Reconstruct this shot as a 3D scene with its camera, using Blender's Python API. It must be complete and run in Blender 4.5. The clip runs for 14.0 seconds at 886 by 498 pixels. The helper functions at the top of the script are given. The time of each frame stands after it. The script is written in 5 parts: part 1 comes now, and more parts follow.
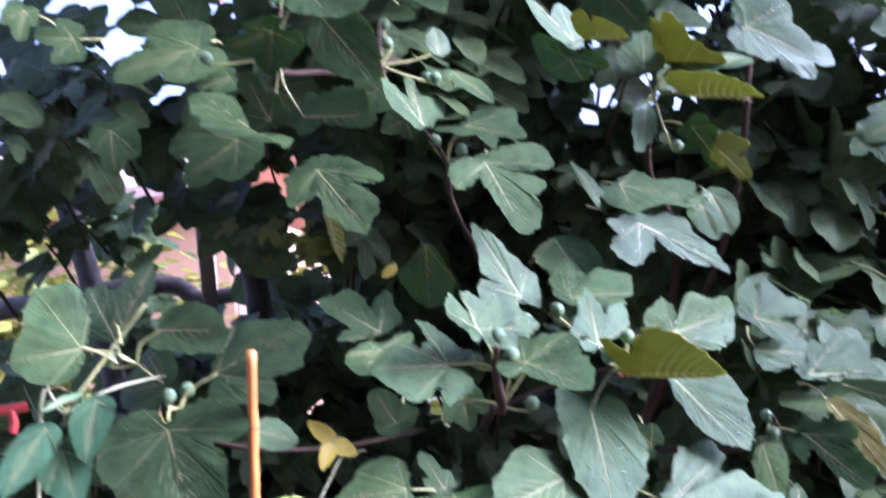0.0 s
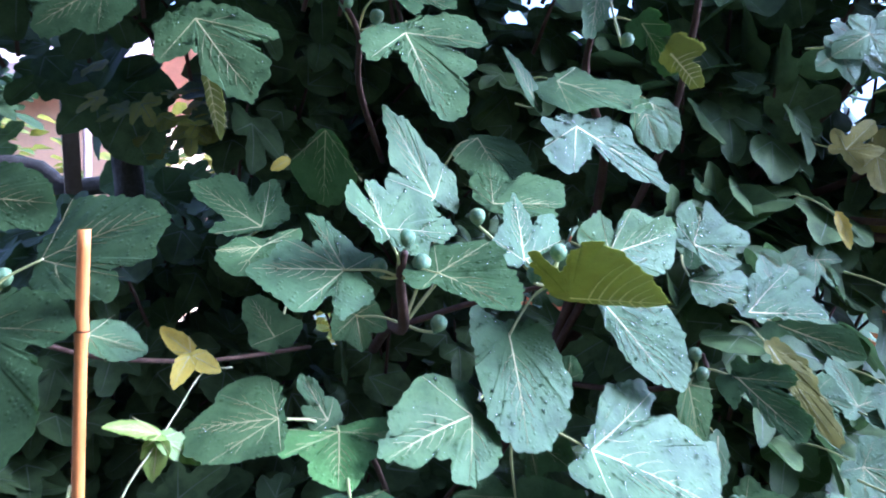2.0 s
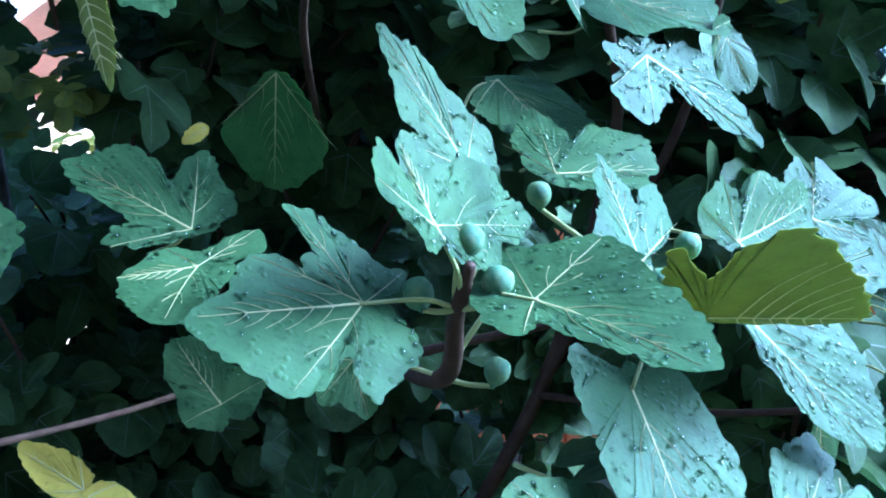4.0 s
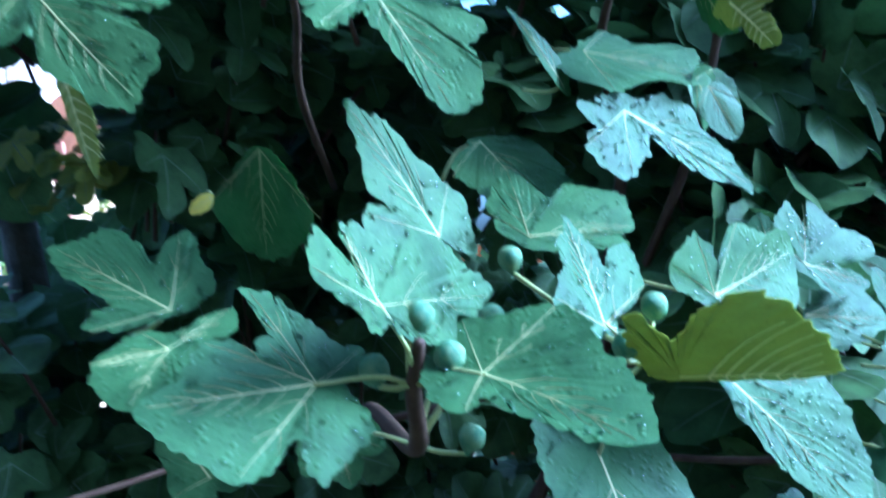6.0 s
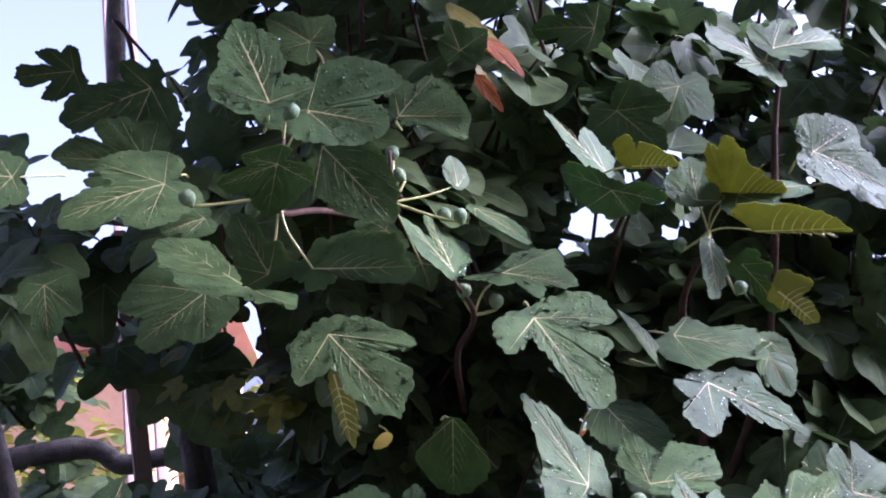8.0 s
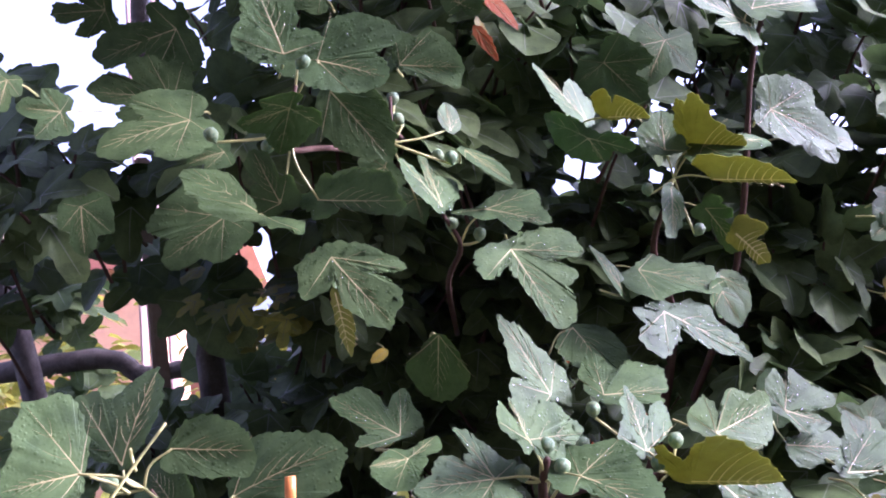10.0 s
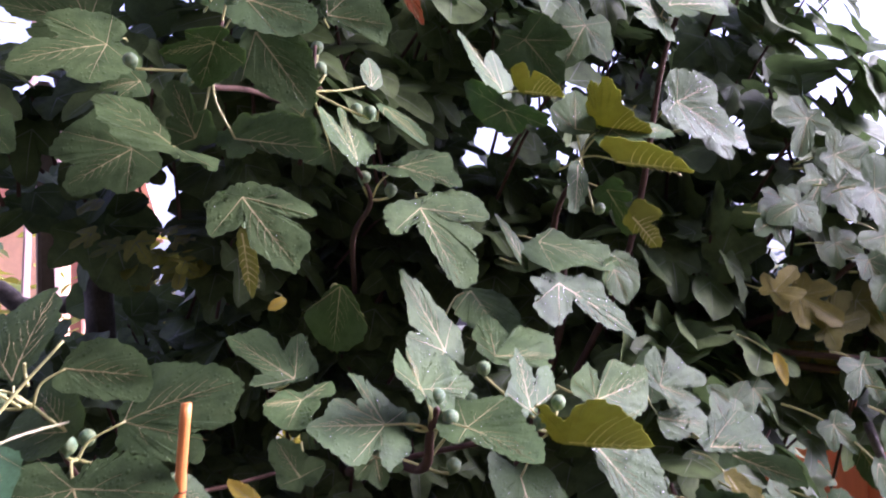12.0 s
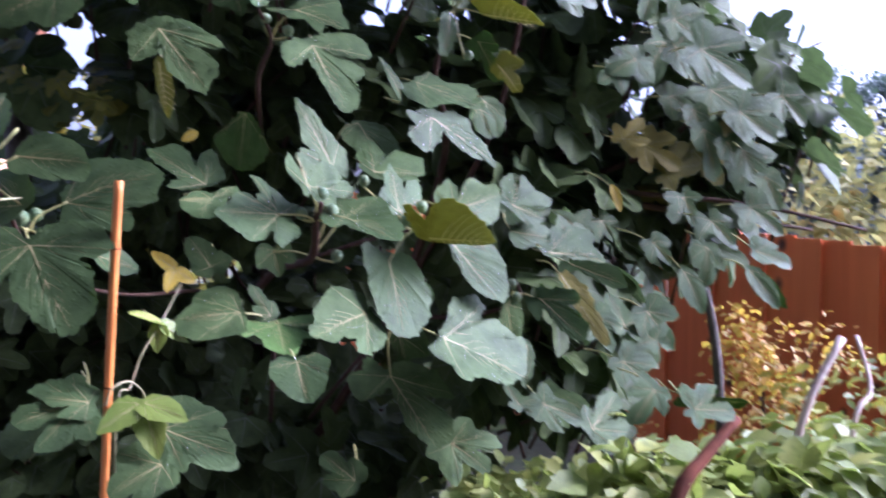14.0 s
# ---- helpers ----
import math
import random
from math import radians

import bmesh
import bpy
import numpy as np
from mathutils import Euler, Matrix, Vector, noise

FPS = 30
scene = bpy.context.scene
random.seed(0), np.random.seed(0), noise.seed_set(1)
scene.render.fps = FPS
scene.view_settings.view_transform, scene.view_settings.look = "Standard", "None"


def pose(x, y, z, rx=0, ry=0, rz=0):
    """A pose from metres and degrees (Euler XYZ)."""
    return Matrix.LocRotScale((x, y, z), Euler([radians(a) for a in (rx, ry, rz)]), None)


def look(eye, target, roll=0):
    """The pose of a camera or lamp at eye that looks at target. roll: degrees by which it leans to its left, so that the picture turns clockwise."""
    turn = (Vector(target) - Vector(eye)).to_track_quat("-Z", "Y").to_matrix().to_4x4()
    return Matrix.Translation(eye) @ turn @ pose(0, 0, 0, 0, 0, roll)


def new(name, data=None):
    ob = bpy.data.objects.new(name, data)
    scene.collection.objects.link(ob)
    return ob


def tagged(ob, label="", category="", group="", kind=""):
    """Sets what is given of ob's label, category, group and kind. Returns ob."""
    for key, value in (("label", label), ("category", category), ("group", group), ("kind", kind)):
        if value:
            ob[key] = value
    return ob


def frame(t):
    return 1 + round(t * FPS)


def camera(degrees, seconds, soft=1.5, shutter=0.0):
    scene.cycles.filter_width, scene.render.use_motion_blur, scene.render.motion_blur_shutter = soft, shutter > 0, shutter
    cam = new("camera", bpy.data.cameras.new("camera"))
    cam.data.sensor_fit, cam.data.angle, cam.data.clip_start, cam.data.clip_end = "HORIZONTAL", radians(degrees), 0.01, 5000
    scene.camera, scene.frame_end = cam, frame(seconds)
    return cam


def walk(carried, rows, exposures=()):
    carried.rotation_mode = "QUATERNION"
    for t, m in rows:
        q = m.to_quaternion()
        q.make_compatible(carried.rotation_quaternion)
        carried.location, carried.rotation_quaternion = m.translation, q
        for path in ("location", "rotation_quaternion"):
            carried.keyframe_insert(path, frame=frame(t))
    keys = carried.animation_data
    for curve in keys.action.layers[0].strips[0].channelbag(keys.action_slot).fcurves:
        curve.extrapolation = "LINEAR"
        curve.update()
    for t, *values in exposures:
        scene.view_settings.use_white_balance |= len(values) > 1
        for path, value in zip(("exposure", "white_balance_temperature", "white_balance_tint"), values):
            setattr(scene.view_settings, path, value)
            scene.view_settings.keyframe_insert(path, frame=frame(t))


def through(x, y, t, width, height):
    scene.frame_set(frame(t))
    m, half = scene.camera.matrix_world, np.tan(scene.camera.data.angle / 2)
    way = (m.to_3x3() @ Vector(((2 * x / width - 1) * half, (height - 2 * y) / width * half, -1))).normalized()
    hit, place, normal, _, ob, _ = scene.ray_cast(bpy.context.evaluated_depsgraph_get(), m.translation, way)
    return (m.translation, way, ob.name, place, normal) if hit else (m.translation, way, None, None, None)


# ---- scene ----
cam = camera(52.9, 14.0, soft=1.9, shutter=0.5)
METRES, EYE, TILT, LEAN, TURN = 2.8, 1.5, 4.2, 5.5, 0.0
ROWS = [
    (0.0, 0.0, 0.0, 0.0, 0.0, 0.0, -0.0),
    (0.5, 0.0344, 0.0138, -0.0184, -2.6, -4.21, 0.48),
    (1.0, 0.0447, 0.019, -0.0213, -4.65, -5.27, -0.15),
    (1.5, 0.0294, 0.0435, -0.0249, -3.65, -5.57, -2.69),
    (2.0, -0.0019, 0.1139, -0.0234, -6.55, -4.61, -4.82),
    (4.5, -0.0365, 0.3566, -0.0327, -14.14, -5.9, -1.76),
    (5.0, -0.0097, 0.3605, -0.0268, -13.32, -4.65, -0.52),
    (5.5, -0.002, 0.3521, -0.0321, -12.37, -4.64, 0.42),
    (6.0, -0.0061, 0.3256, -0.0211, -10.45, -3.3, 0.6),
    (6.5, -0.0281, 0.2783, 0.0151, -6.07, 3.46, 1.8),
    (7.0, -0.053, 0.2286, 0.0341, -4.79, 8.03, 0.74),
    (7.5, -0.0799, 0.1749, 0.0335, -5.68, 7.92, 1.86),
    (8.0, -0.0866, 0.1393, 0.038, -6.02, 7.67, 2.1),
    (8.5, -0.0687, 0.107, 0.0259, -6.1, 6.64, 3.3),
    (11.0, -0.0856, 0.049, 0.03, -8.36, 2.77, -4.85),
    (11.5, -0.0804, 0.0481, 0.0272, -11.52, 3.14, -7.42),
    (12.0, -0.0889, 0.0428, 0.017, -12.33, 1.88, -5.16),
    (12.5, -0.0956, 0.025, 0.0029, -11.94, 0.1, -4.39),
    (13.0, -0.0983, -0.0173, -0.0163, -13.51, -1.18, -5.85),
    (13.5, -0.0961, -0.0759, -0.0265, -13.99, -2.87, -6.93),
    (14.0, -0.0909, -0.109, -0.0272, -17.68, -5.2, -6.48),
]
walk(cam, [(t, pose(0, 0, EYE, TILT, LEAN, TURN) @ pose(METRES * x, METRES * y, METRES * z, 90 + pitch, roll, yaw)) for t, x, y, z, yaw, pitch, roll in ROWS],
     exposures=[(0.0, 2.06, 4530, 38), (0.5, 2.0, 4140, 24), (1.0, 1.94, 4670, 26), (1.5, 2.0, 3930, 19), (2.0, 2.1, 4060, 22), (4.3, 2.12, 3515, -1), (5.5, 2.15, 3515, -1), (6.0, 2.07, 3430, -5), (6.4, 1.86, 3370, 8), (7.5, 1.61, 4390, 34), (8.7, 1.71, 5090, 50), (11.0, 2.18, 4900, 50), (12.5, 1.7, 5290, 51), (13.5, 1.69, 5280, 47), (14.0, 1.7, 4780, 40)])

# ---- world and light ----
world = bpy.data.worlds.new("sky")
scene.world = world
world.use_nodes = True
wn = world.node_tree.nodes
sky = wn.new("ShaderNodeTexSky")
sky.sky_type = "NISHITA"
sky.sun_disc = False
sky.sun_elevation, sky.sun_rotation = radians(33), radians(100)
sky.air_density, sky.dust_density, sky.ozone_density = 0.7, 6.0, 0.6
veil = wn.new("ShaderNodeHueSaturation")
veil.inputs["Saturation"].default_value = 0.44
world.node_tree.links.new(sky.outputs["Color"], veil.inputs["Color"])
world.node_tree.links.new(veil.outputs["Color"], wn["Background"].inputs["Color"])
wn["Background"].inputs["Strength"].default_value = 0.175
sun = new("sun", bpy.data.lights.new("sun", "SUN"))
sun.data.energy, sun.data.angle, sun.data.color = 1.9, radians(28), (1.0, 0.87, 0.67)
sun.matrix_world = look((6.8, 1.2, 5.9), (0, 2.4, 1.4))

# ---- materials ----


def material(name):
    m = bpy.data.materials.new(name)
    m.use_nodes = True
    return m, m.node_tree.nodes, m.node_tree.links, m.node_tree.nodes["Principled BSDF"]


def mix_colour(nodes, links, fac, a, b):
    """A colour between a and b (sockets or colours) by the socket fac."""
    mx = nodes.new("ShaderNodeMix")
    mx.data_type = "RGBA"
    links.new(fac, mx.inputs["Factor"])
    for socket, v in ((mx.inputs[6], a), (mx.inputs[7], b)):
        if isinstance(v, tuple):
            socket.default_value = (*v, 1)
        else:
            links.new(v, socket)
    return mx.outputs[2]


def noise_tex(nodes, links, scale, detail=3.0, rough=0.6, lo=0.35, hi=0.65, coords="Object"):
    co = nodes.new("ShaderNodeTexCoord")
    tex = nodes.new("ShaderNodeTexNoise")
    tex.inputs["Scale"].default_value, tex.inputs["Detail"].default_value, tex.inputs["Roughness"].default_value = scale, detail, rough
    links.new(co.outputs[coords], tex.inputs["Vector"])
    ramp = nodes.new("ShaderNodeMapRange")
    ramp.inputs["From Min"].default_value, ramp.inputs["From Max"].default_value = lo, hi
    links.new(tex.outputs["Fac"], ramp.inputs["Value"])
    return ramp.outputs["Result"], tex


def bump(nodes, links, bsdf, height, strength, distance):
    b = nodes.new("ShaderNodeBump")
    b.inputs["Strength"].default_value, b.inputs["Distance"].default_value = strength, distance
    links.new(height, b.inputs["Height"])
    links.new(b.outputs["Normal"], bsdf.inputs["Normal"])


def surface(name, a, b, scale, rough=0.7, relief=0.3, depth=0.002, metal=0.0):
    """A plain two-tone surface with fine grain and larger blotches."""
    m, n, l, bsdf = material(name)
    big, _ = noise_tex(n, l, scale)
    fine, tex = noise_tex(n, l, scale * 9, 4)
    c = mix_colour(n, l, big, a, b)
    dark = tuple(v * 0.72 for v in a)
    c2 = n.new("ShaderNodeMath")
    c2.operation, c2.inputs[1].default_value = "MULTIPLY", 0.4
    l.new(fine, c2.inputs[0])
    l.new(mix_colour(n, l, c2.outputs[0], c, dark), bsdf.inputs["Base Color"])
    bsdf.inputs["Roughness"].default_value, bsdf.inputs["Metallic"].default_value = rough, metal
    bump(n, l, bsdf, tex.outputs["Fac"], relief, depth)
    return m


def leaf_material(name, a, b, gloss=0.42, through=0.22, drops=True, glow=(0.16, 0.3, 0.04), island=False, shine=0.35):
    """Leaf tissue: two greens, blotches, specks of dirt, some light through it, and a wet bump."""
    m, n, l, bsdf = material(name)
    if island:
        rnd = n.new("ShaderNodeNewGeometry").outputs["Random Per Island"]
    else:
        rnd = n.new("ShaderNodeObjectInfo").outputs["Random"]
    blot, _ = noise_tex(n, l, 16.0, 4, 0.6, 0.42, 0.66)
    c = mix_colour(n, l, rnd, a, b)
    dark = n.new("ShaderNodeMath")
    dark.operation, dark.inputs[1].default_value = "MULTIPLY", 0.85
    l.new(blot, dark.inputs[0])
    c = mix_colour(n, l, dark.outputs[0], c, tuple(v * 0.5 for v in a))
    speck, _ = noise_tex(n, l, 150.0, 2, 0.5, 0.6, 0.68)
    sp = n.new("ShaderNodeMath")
    sp.operation, sp.inputs[1].default_value = "MULTIPLY", 0.4
    l.new(speck, sp.inputs[0])
    c = mix_colour(n, l, sp.outputs[0], c, (0.02, 0.03, 0.015))
    co = n.new("ShaderNodeTexCoord")
    net = n.new("ShaderNodeTexVoronoi")
    net.feature = "DISTANCE_TO_EDGE"
    net.inputs["Scale"].default_value = 120.0
    l.new(co.outputs["Object"], net.inputs["Vector"])
    line = n.new("ShaderNodeMapRange")
    line.inputs["From Min"].default_value, line.inputs["From Max"].default_value = 0.05, 0.0
    line.inputs["To Max"].default_value = 0.1
    l.new(net.outputs["Distance"], line.inputs["Value"])
    c = mix_colour(n, l, line.outputs["Result"], c, tuple(min(1.0, v * 2.6) for v in b))
    l.new(c, bsdf.inputs["Base Color"])
    bsdf.inputs["Roughness"].default_value = gloss
    bsdf.inputs["Specular IOR Level"].default_value = shine
    soft = n.new("ShaderNodeMath")
    soft.operation, soft.inputs[1].default_value = "MULTIPLY", 0.3
    l.new(net.outputs["Distance"], soft.inputs[0])
    height = soft.outputs[0]
    if drops:
        vor = n.new("ShaderNodeTexVoronoi")
        vor.inputs["Scale"].default_value = 105.0
        l.new(co.outputs["Object"], vor.inputs["Vector"])
        dome = n.new("ShaderNodeMapRange")
        dome.inputs["From Min"].default_value, dome.inputs["From Max"].default_value = 0.34, 0.12
        l.new(vor.outputs["Distance"], dome.inputs["Value"])
        big = n.new("ShaderNodeTexVoronoi")
        big.inputs["Scale"].default_value = 48.0
        l.new(co.outputs["Object"], big.inputs["Vector"])
        swell = n.new("ShaderNodeMapRange")
        swell.inputs["From Min"].default_value, swell.inputs["From Max"].default_value, swell.inputs["To Max"].default_value = 0.2, 0.06, 1.6
        l.new(big.outputs["Distance"], swell.inputs["Value"])
        where, _ = noise_tex(n, l, 24.0, 2, 0.5, 0.4, 0.52)
        patch = n.new("ShaderNodeMath")
        patch.operation = "MULTIPLY"
        l.new(dome.outputs["Result"], patch.inputs[0])
        l.new(where, patch.inputs[1])
        both = n.new("ShaderNodeMath")
        both.operation = "MAXIMUM"
        l.new(patch.outputs[0], both.inputs[0])
        l.new(swell.outputs["Result"], both.inputs[1])
        wet = n.new("ShaderNodeMapRange")
        wet.inputs["To Min"].default_value, wet.inputs["To Max"].default_value = gloss, 0.2
        l.new(both.outputs[0], wet.inputs["Value"])
        l.new(wet.outputs["Result"], bsdf.inputs["Roughness"])
        add = n.new("ShaderNodeMath")
        add.operation = "ADD"
        l.new(both.outputs[0], add.inputs[0])
        l.new(soft.outputs[0], add.inputs[1])
        height = add.outputs[0]
    bump(n, l, bsdf, height, 0.45, 0.002)
    trans = n.new("ShaderNodeBsdfTranslucent")
    trans.inputs["Color"].default_value = (*glow, 1)
    mx = n.new("ShaderNodeMixShader")
    mx.inputs["Fac"].default_value = through
    out = n["Material Output"]
    l.new(bsdf.outputs[0], mx.inputs[1])
    l.new(trans.outputs[0], mx.inputs[2])
    l.new(mx.outputs[0], out.inputs["Surface"])
    return m


def water_material():
    m, n, l, bsdf = material("rain_water")
    bsdf.inputs["Base Color"].default_value = (0.96, 1.0, 1.0, 1)
    bsdf.inputs["Transmission Weight"].default_value = 1.0
    bsdf.inputs["IOR"].default_value = 1.33
    bsdf.inputs["Roughness"].default_value = 0.03
    return m


M_WATER = water_material()
M_LEAF = leaf_material("fig_leaf", (0.074, 0.122, 0.043), (0.107, 0.162, 0.056), 0.52, shine=0.15)
M_UNDER = leaf_material("fig_leaf_underside", (0.12, 0.19, 0.09), (0.15, 0.21, 0.09), 0.65, 0.25, False)
# for backlit leaves: light from behind is partly painted as brighter yellow-green
M_BACKLIT = leaf_material("backlit_fig_leaf", (0.22, 0.24, 0.042), (0.25, 0.26, 0.045), 0.5, 0.34, False, (0.39, 0.4, 0.045))
M_MASS = leaf_material("fig_leaf_mass", (0.077, 0.111, 0.038), (0.113, 0.155, 0.052), 0.55, 0.18, False, (0.12, 0.19, 0.06), True, 0.13)
M_DEAD = leaf_material("withered_leaf", (0.42, 0.12, 0.03), (0.5, 0.17, 0.04), 0.6, 0.3, False, (0.6, 0.2, 0.05))
M_FRESH = leaf_material("fresh_fig_leaf", (0.13, 0.24, 0.06), (0.16, 0.27, 0.07), 0.5, 0.28, shine=0.25)
M_YELLOW = leaf_material("yellowing_leaf", (0.55, 0.42, 0.05), (0.62, 0.5, 0.07), 0.5, 0.4, False, (0.7, 0.55, 0.05))
M_TURN = leaf_material("turning_fig_leaf", (0.2, 0.2, 0.04), (0.33, 0.27, 0.05), 0.5, 0.35, False, (0.45, 0.38, 0.04))
M_LIME = leaf_material("lime_vine_leaf", (0.2, 0.29, 0.05), (0.28, 0.34, 0.06), 0.45, 0.35, False, (0.35, 0.5, 0.05))
M_BEAN = leaf_material("glossy_vine_leaf", (0.09, 0.2, 0.09), (0.12, 0.24, 0.11), 0.3, 0.25, False)
M_SHRUB = leaf_material("shrub_leaf", (0.12, 0.19, 0.05), (0.42, 0.36, 0.05), 0.5, 0.35, False, (0.45, 0.42, 0.05), True)
M_GOLD = leaf_material("golden_shrub_leaf", (0.5, 0.36, 0.06), (0.55, 0.26, 0.05), 0.5, 0.35, False, (0.6, 0.45, 0.05), True)
M_HEDGE = leaf_material("hedge_leaf", (0.22, 0.3, 0.08), (0.4, 0.4, 0.1), 0.5, 0.35, False, (0.35, 0.45, 0.08), True)
# distance haze is painted in: green lifted to a pale blue-grey
M_FARHAZE = leaf_material("hazed_far_foliage", (0.2, 0.24, 0.23), (0.26, 0.3, 0.28), 0.7, 0.15, False, (0.1, 0.2, 0.05), True)
M_VEIN = surface("leaf_vein", (0.6, 0.52, 0.2), (0.5, 0.46, 0.19), 30, 0.5, 0.1, 0.0003)
M_DIMVEIN = surface("far_leaf_vein", (0.17, 0.2, 0.12), (0.14, 0.18, 0.1), 30, 0.6, 0.1, 0.0003)
# pale veins of the backlit leaves, brightened in colour for light from behind
M_PALERIB = surface("pale_rib", (0.9, 0.78, 0.34), (0.86, 0.76, 0.34), 30, 0.5, 0.1, 0.0003)
M_PETIOLE = surface("petiole", (0.5, 0.47, 0.16), (0.42, 0.44, 0.16), 30, 0.45, 0.1, 0.0004)
M_FIG = surface("unripe_fig", (0.1, 0.19, 0.085), (0.24, 0.3, 0.12), 2.2, 0.55, 0.3, 0.03)
M_BARK = surface("fig_bark", (0.06, 0.047, 0.036), (0.16, 0.13, 0.105), 13, 0.85, 0.8, 0.008)
M_TWIG = surface("fig_twig", (0.06, 0.032, 0.022), (0.1, 0.06, 0.04), 20, 0.7, 0.4, 0.002)
M_TWIG.node_tree.nodes["Principled BSDF"].inputs["Specular IOR Level"].default_value = 0.15
M_BAMBOO = surface("bamboo", (0.8, 0.3, 0.06), (0.68, 0.23, 0.045), 12, 0.45, 0.2, 0.0008)


def knotty_wood(name, a, b):
    """Stained boards with long grain and dark knots."""
    m, n, l, bsdf = material(name)
    geo = n.new("ShaderNodeNewGeometry")
    grow = n.new("ShaderNodeMapping")
    grow.inputs["Scale"].default_value = (26, 26, 1.6)
    l.new(geo.outputs["Position"], grow.inputs["Vector"])
    grain = n.new("ShaderNodeTexNoise")
    grain.inputs["Scale"].default_value, grain.inputs["Detail"].default_value = 1.0, 4
    l.new(grow.outputs["Vector"], grain.inputs["Vector"])
    c = mix_colour(n, l, grain.outputs["Fac"], a, b)
    c = mix_colour(n, l, n.new("ShaderNodeObjectInfo").outputs["Random"], c, mix_colour(n, l, grain.outputs["Fac"], b, tuple(v * 0.7 for v in b)))
    mp = n.new("ShaderNodeMapping")
    mp.inputs["Scale"].default_value = (5.0, 5.0, 3.0)
    l.new(geo.outputs["Position"], mp.inputs["Vector"])
    vor = n.new("ShaderNodeTexVoronoi")
    vor.inputs["Scale"].default_value = 1.0
    l.new(mp.outputs["Vector"], vor.inputs["Vector"])
    knot = n.new("ShaderNodeMapRange")
    knot.inputs["From Min"].default_value, knot.inputs["From Max"].default_value = 0.16, 0.06
    l.new(vor.outputs["Distance"], knot.inputs["Value"])
    c = mix_colour(n, l, knot.outputs["Result"], c, (0.10, 0.035, 0.02))
    l.new(c, bsdf.inputs["Base Color"])
    bsdf.inputs["Roughness"].default_value = 0.75
    bump(n, l, bsdf, grain.outputs["Fac"], 0.4, 0.002)
    return m


M_FENCE = knotty_wood("stained_fence_wood", (0.9, 0.28, 0.07), (0.76, 0.18, 0.045))
M_PALE = leaf_material("pale_shrub_leaf", (0.3, 0.33, 0.14), (0.45, 0.42, 0.15), 0.6, 0.35, False, (0.45, 0.45, 0.15), True)
M_POST = surface("weathered_post", (0.3, 0.2, 0.15), (0.36, 0.27, 0.22), 6, 0.8, 0.4, 0.003)
M_WALL = surface("salmon_render", (0.74, 0.42, 0.24), (0.7, 0.38, 0.22), 1.5, 0.85, 0.3, 0.003)
M_RENDER = surface("grey_render", (0.13, 0.12, 0.11), (0.11, 0.1, 0.09), 1.5, 0.9, 0.3, 0.003)
M_TRIM = surface("red_brown_trim", (0.4, 0.15, 0.09), (0.36, 0.13, 0.08), 3, 0.6, 0.2, 0.001)
M_ROOF = surface("pale_clay_tile", (0.62, 0.42, 0.36), (0.55, 0.36, 0.3), 3, 0.8, 0.3, 0.004)
M_SOIL = surface("garden_ground", (0.09, 0.075, 0.05), (0.07, 0.10, 0.04), 1.3, 0.95, 0.8, 0.02)
M_STRING = surface("vine_stem", (0.36, 0.38, 0.16), (0.5, 0.42, 0.26), 30, 0.6, 0.2, 0.0005)
M_DRY = surface("dry_brown_wood", (0.14, 0.05, 0.028), (0.07, 0.028, 0.018), 14, 0.95, 0.5, 0.002)
M_DRY.node_tree.nodes["Principled BSDF"].inputs["Specular IOR Level"].default_value = 0.1
M_RED = surface("red_plastic", (0.6, 0.07, 0.05), (0.52, 0.06, 0.045), 20, 0.4, 0.1, 0.0005)
M_CANE = surface("pale_dry_cane", (0.6, 0.5, 0.42), (0.5, 0.36, 0.27), 14, 0.7, 0.3, 0.001)

# ---- mesh helpers ----
TAU = 2 * math.pi


def mesh_of(name, verts, faces, mats, slots=None, smooth=True):
    me = bpy.data.meshes.new(name)
    me.from_pydata([tuple(v) for v in verts], [], [tuple(f) for f in faces])
    for m in mats:
        me.materials.append(m)
    if slots is not None:
        me.polygons.foreach_set("material_index", slots)
    me.polygons.foreach_set("use_smooth", [smooth] * len(me.polygons))
    me.update()
    return me


def part(name, me, parent=None, label=""):
    ob = new(name, me)
    if parent is not None:
        ob.parent = parent
    if label:
        ob["label"] = label
    return ob


def spline(points, per=6):
    """Smooth points through a few given ones (Catmull-Rom)."""
    p = [Vector(q) for q in points]
    if len(p) < 3:
        return [p[0].lerp(p[-1], i / per) for i in range(per + 1)]
    p = [2 * p[0] - p[1], *p, 2 * p[-1] - p[-2]]
    out = []
    for i in range(1, len(p) - 2):
        for k in range(per):
            t = k / per
            a, b, c, d = p[i - 1], p[i], p[i + 1], p[i + 2]
            out.append(0.5 * (2 * b + (c - a) * t + (2 * a - 5 * b + 4 * c - d) * t * t + (3 * b - a - 3 * c + d) * t ** 3))
    out.append(p[-2])
    return out


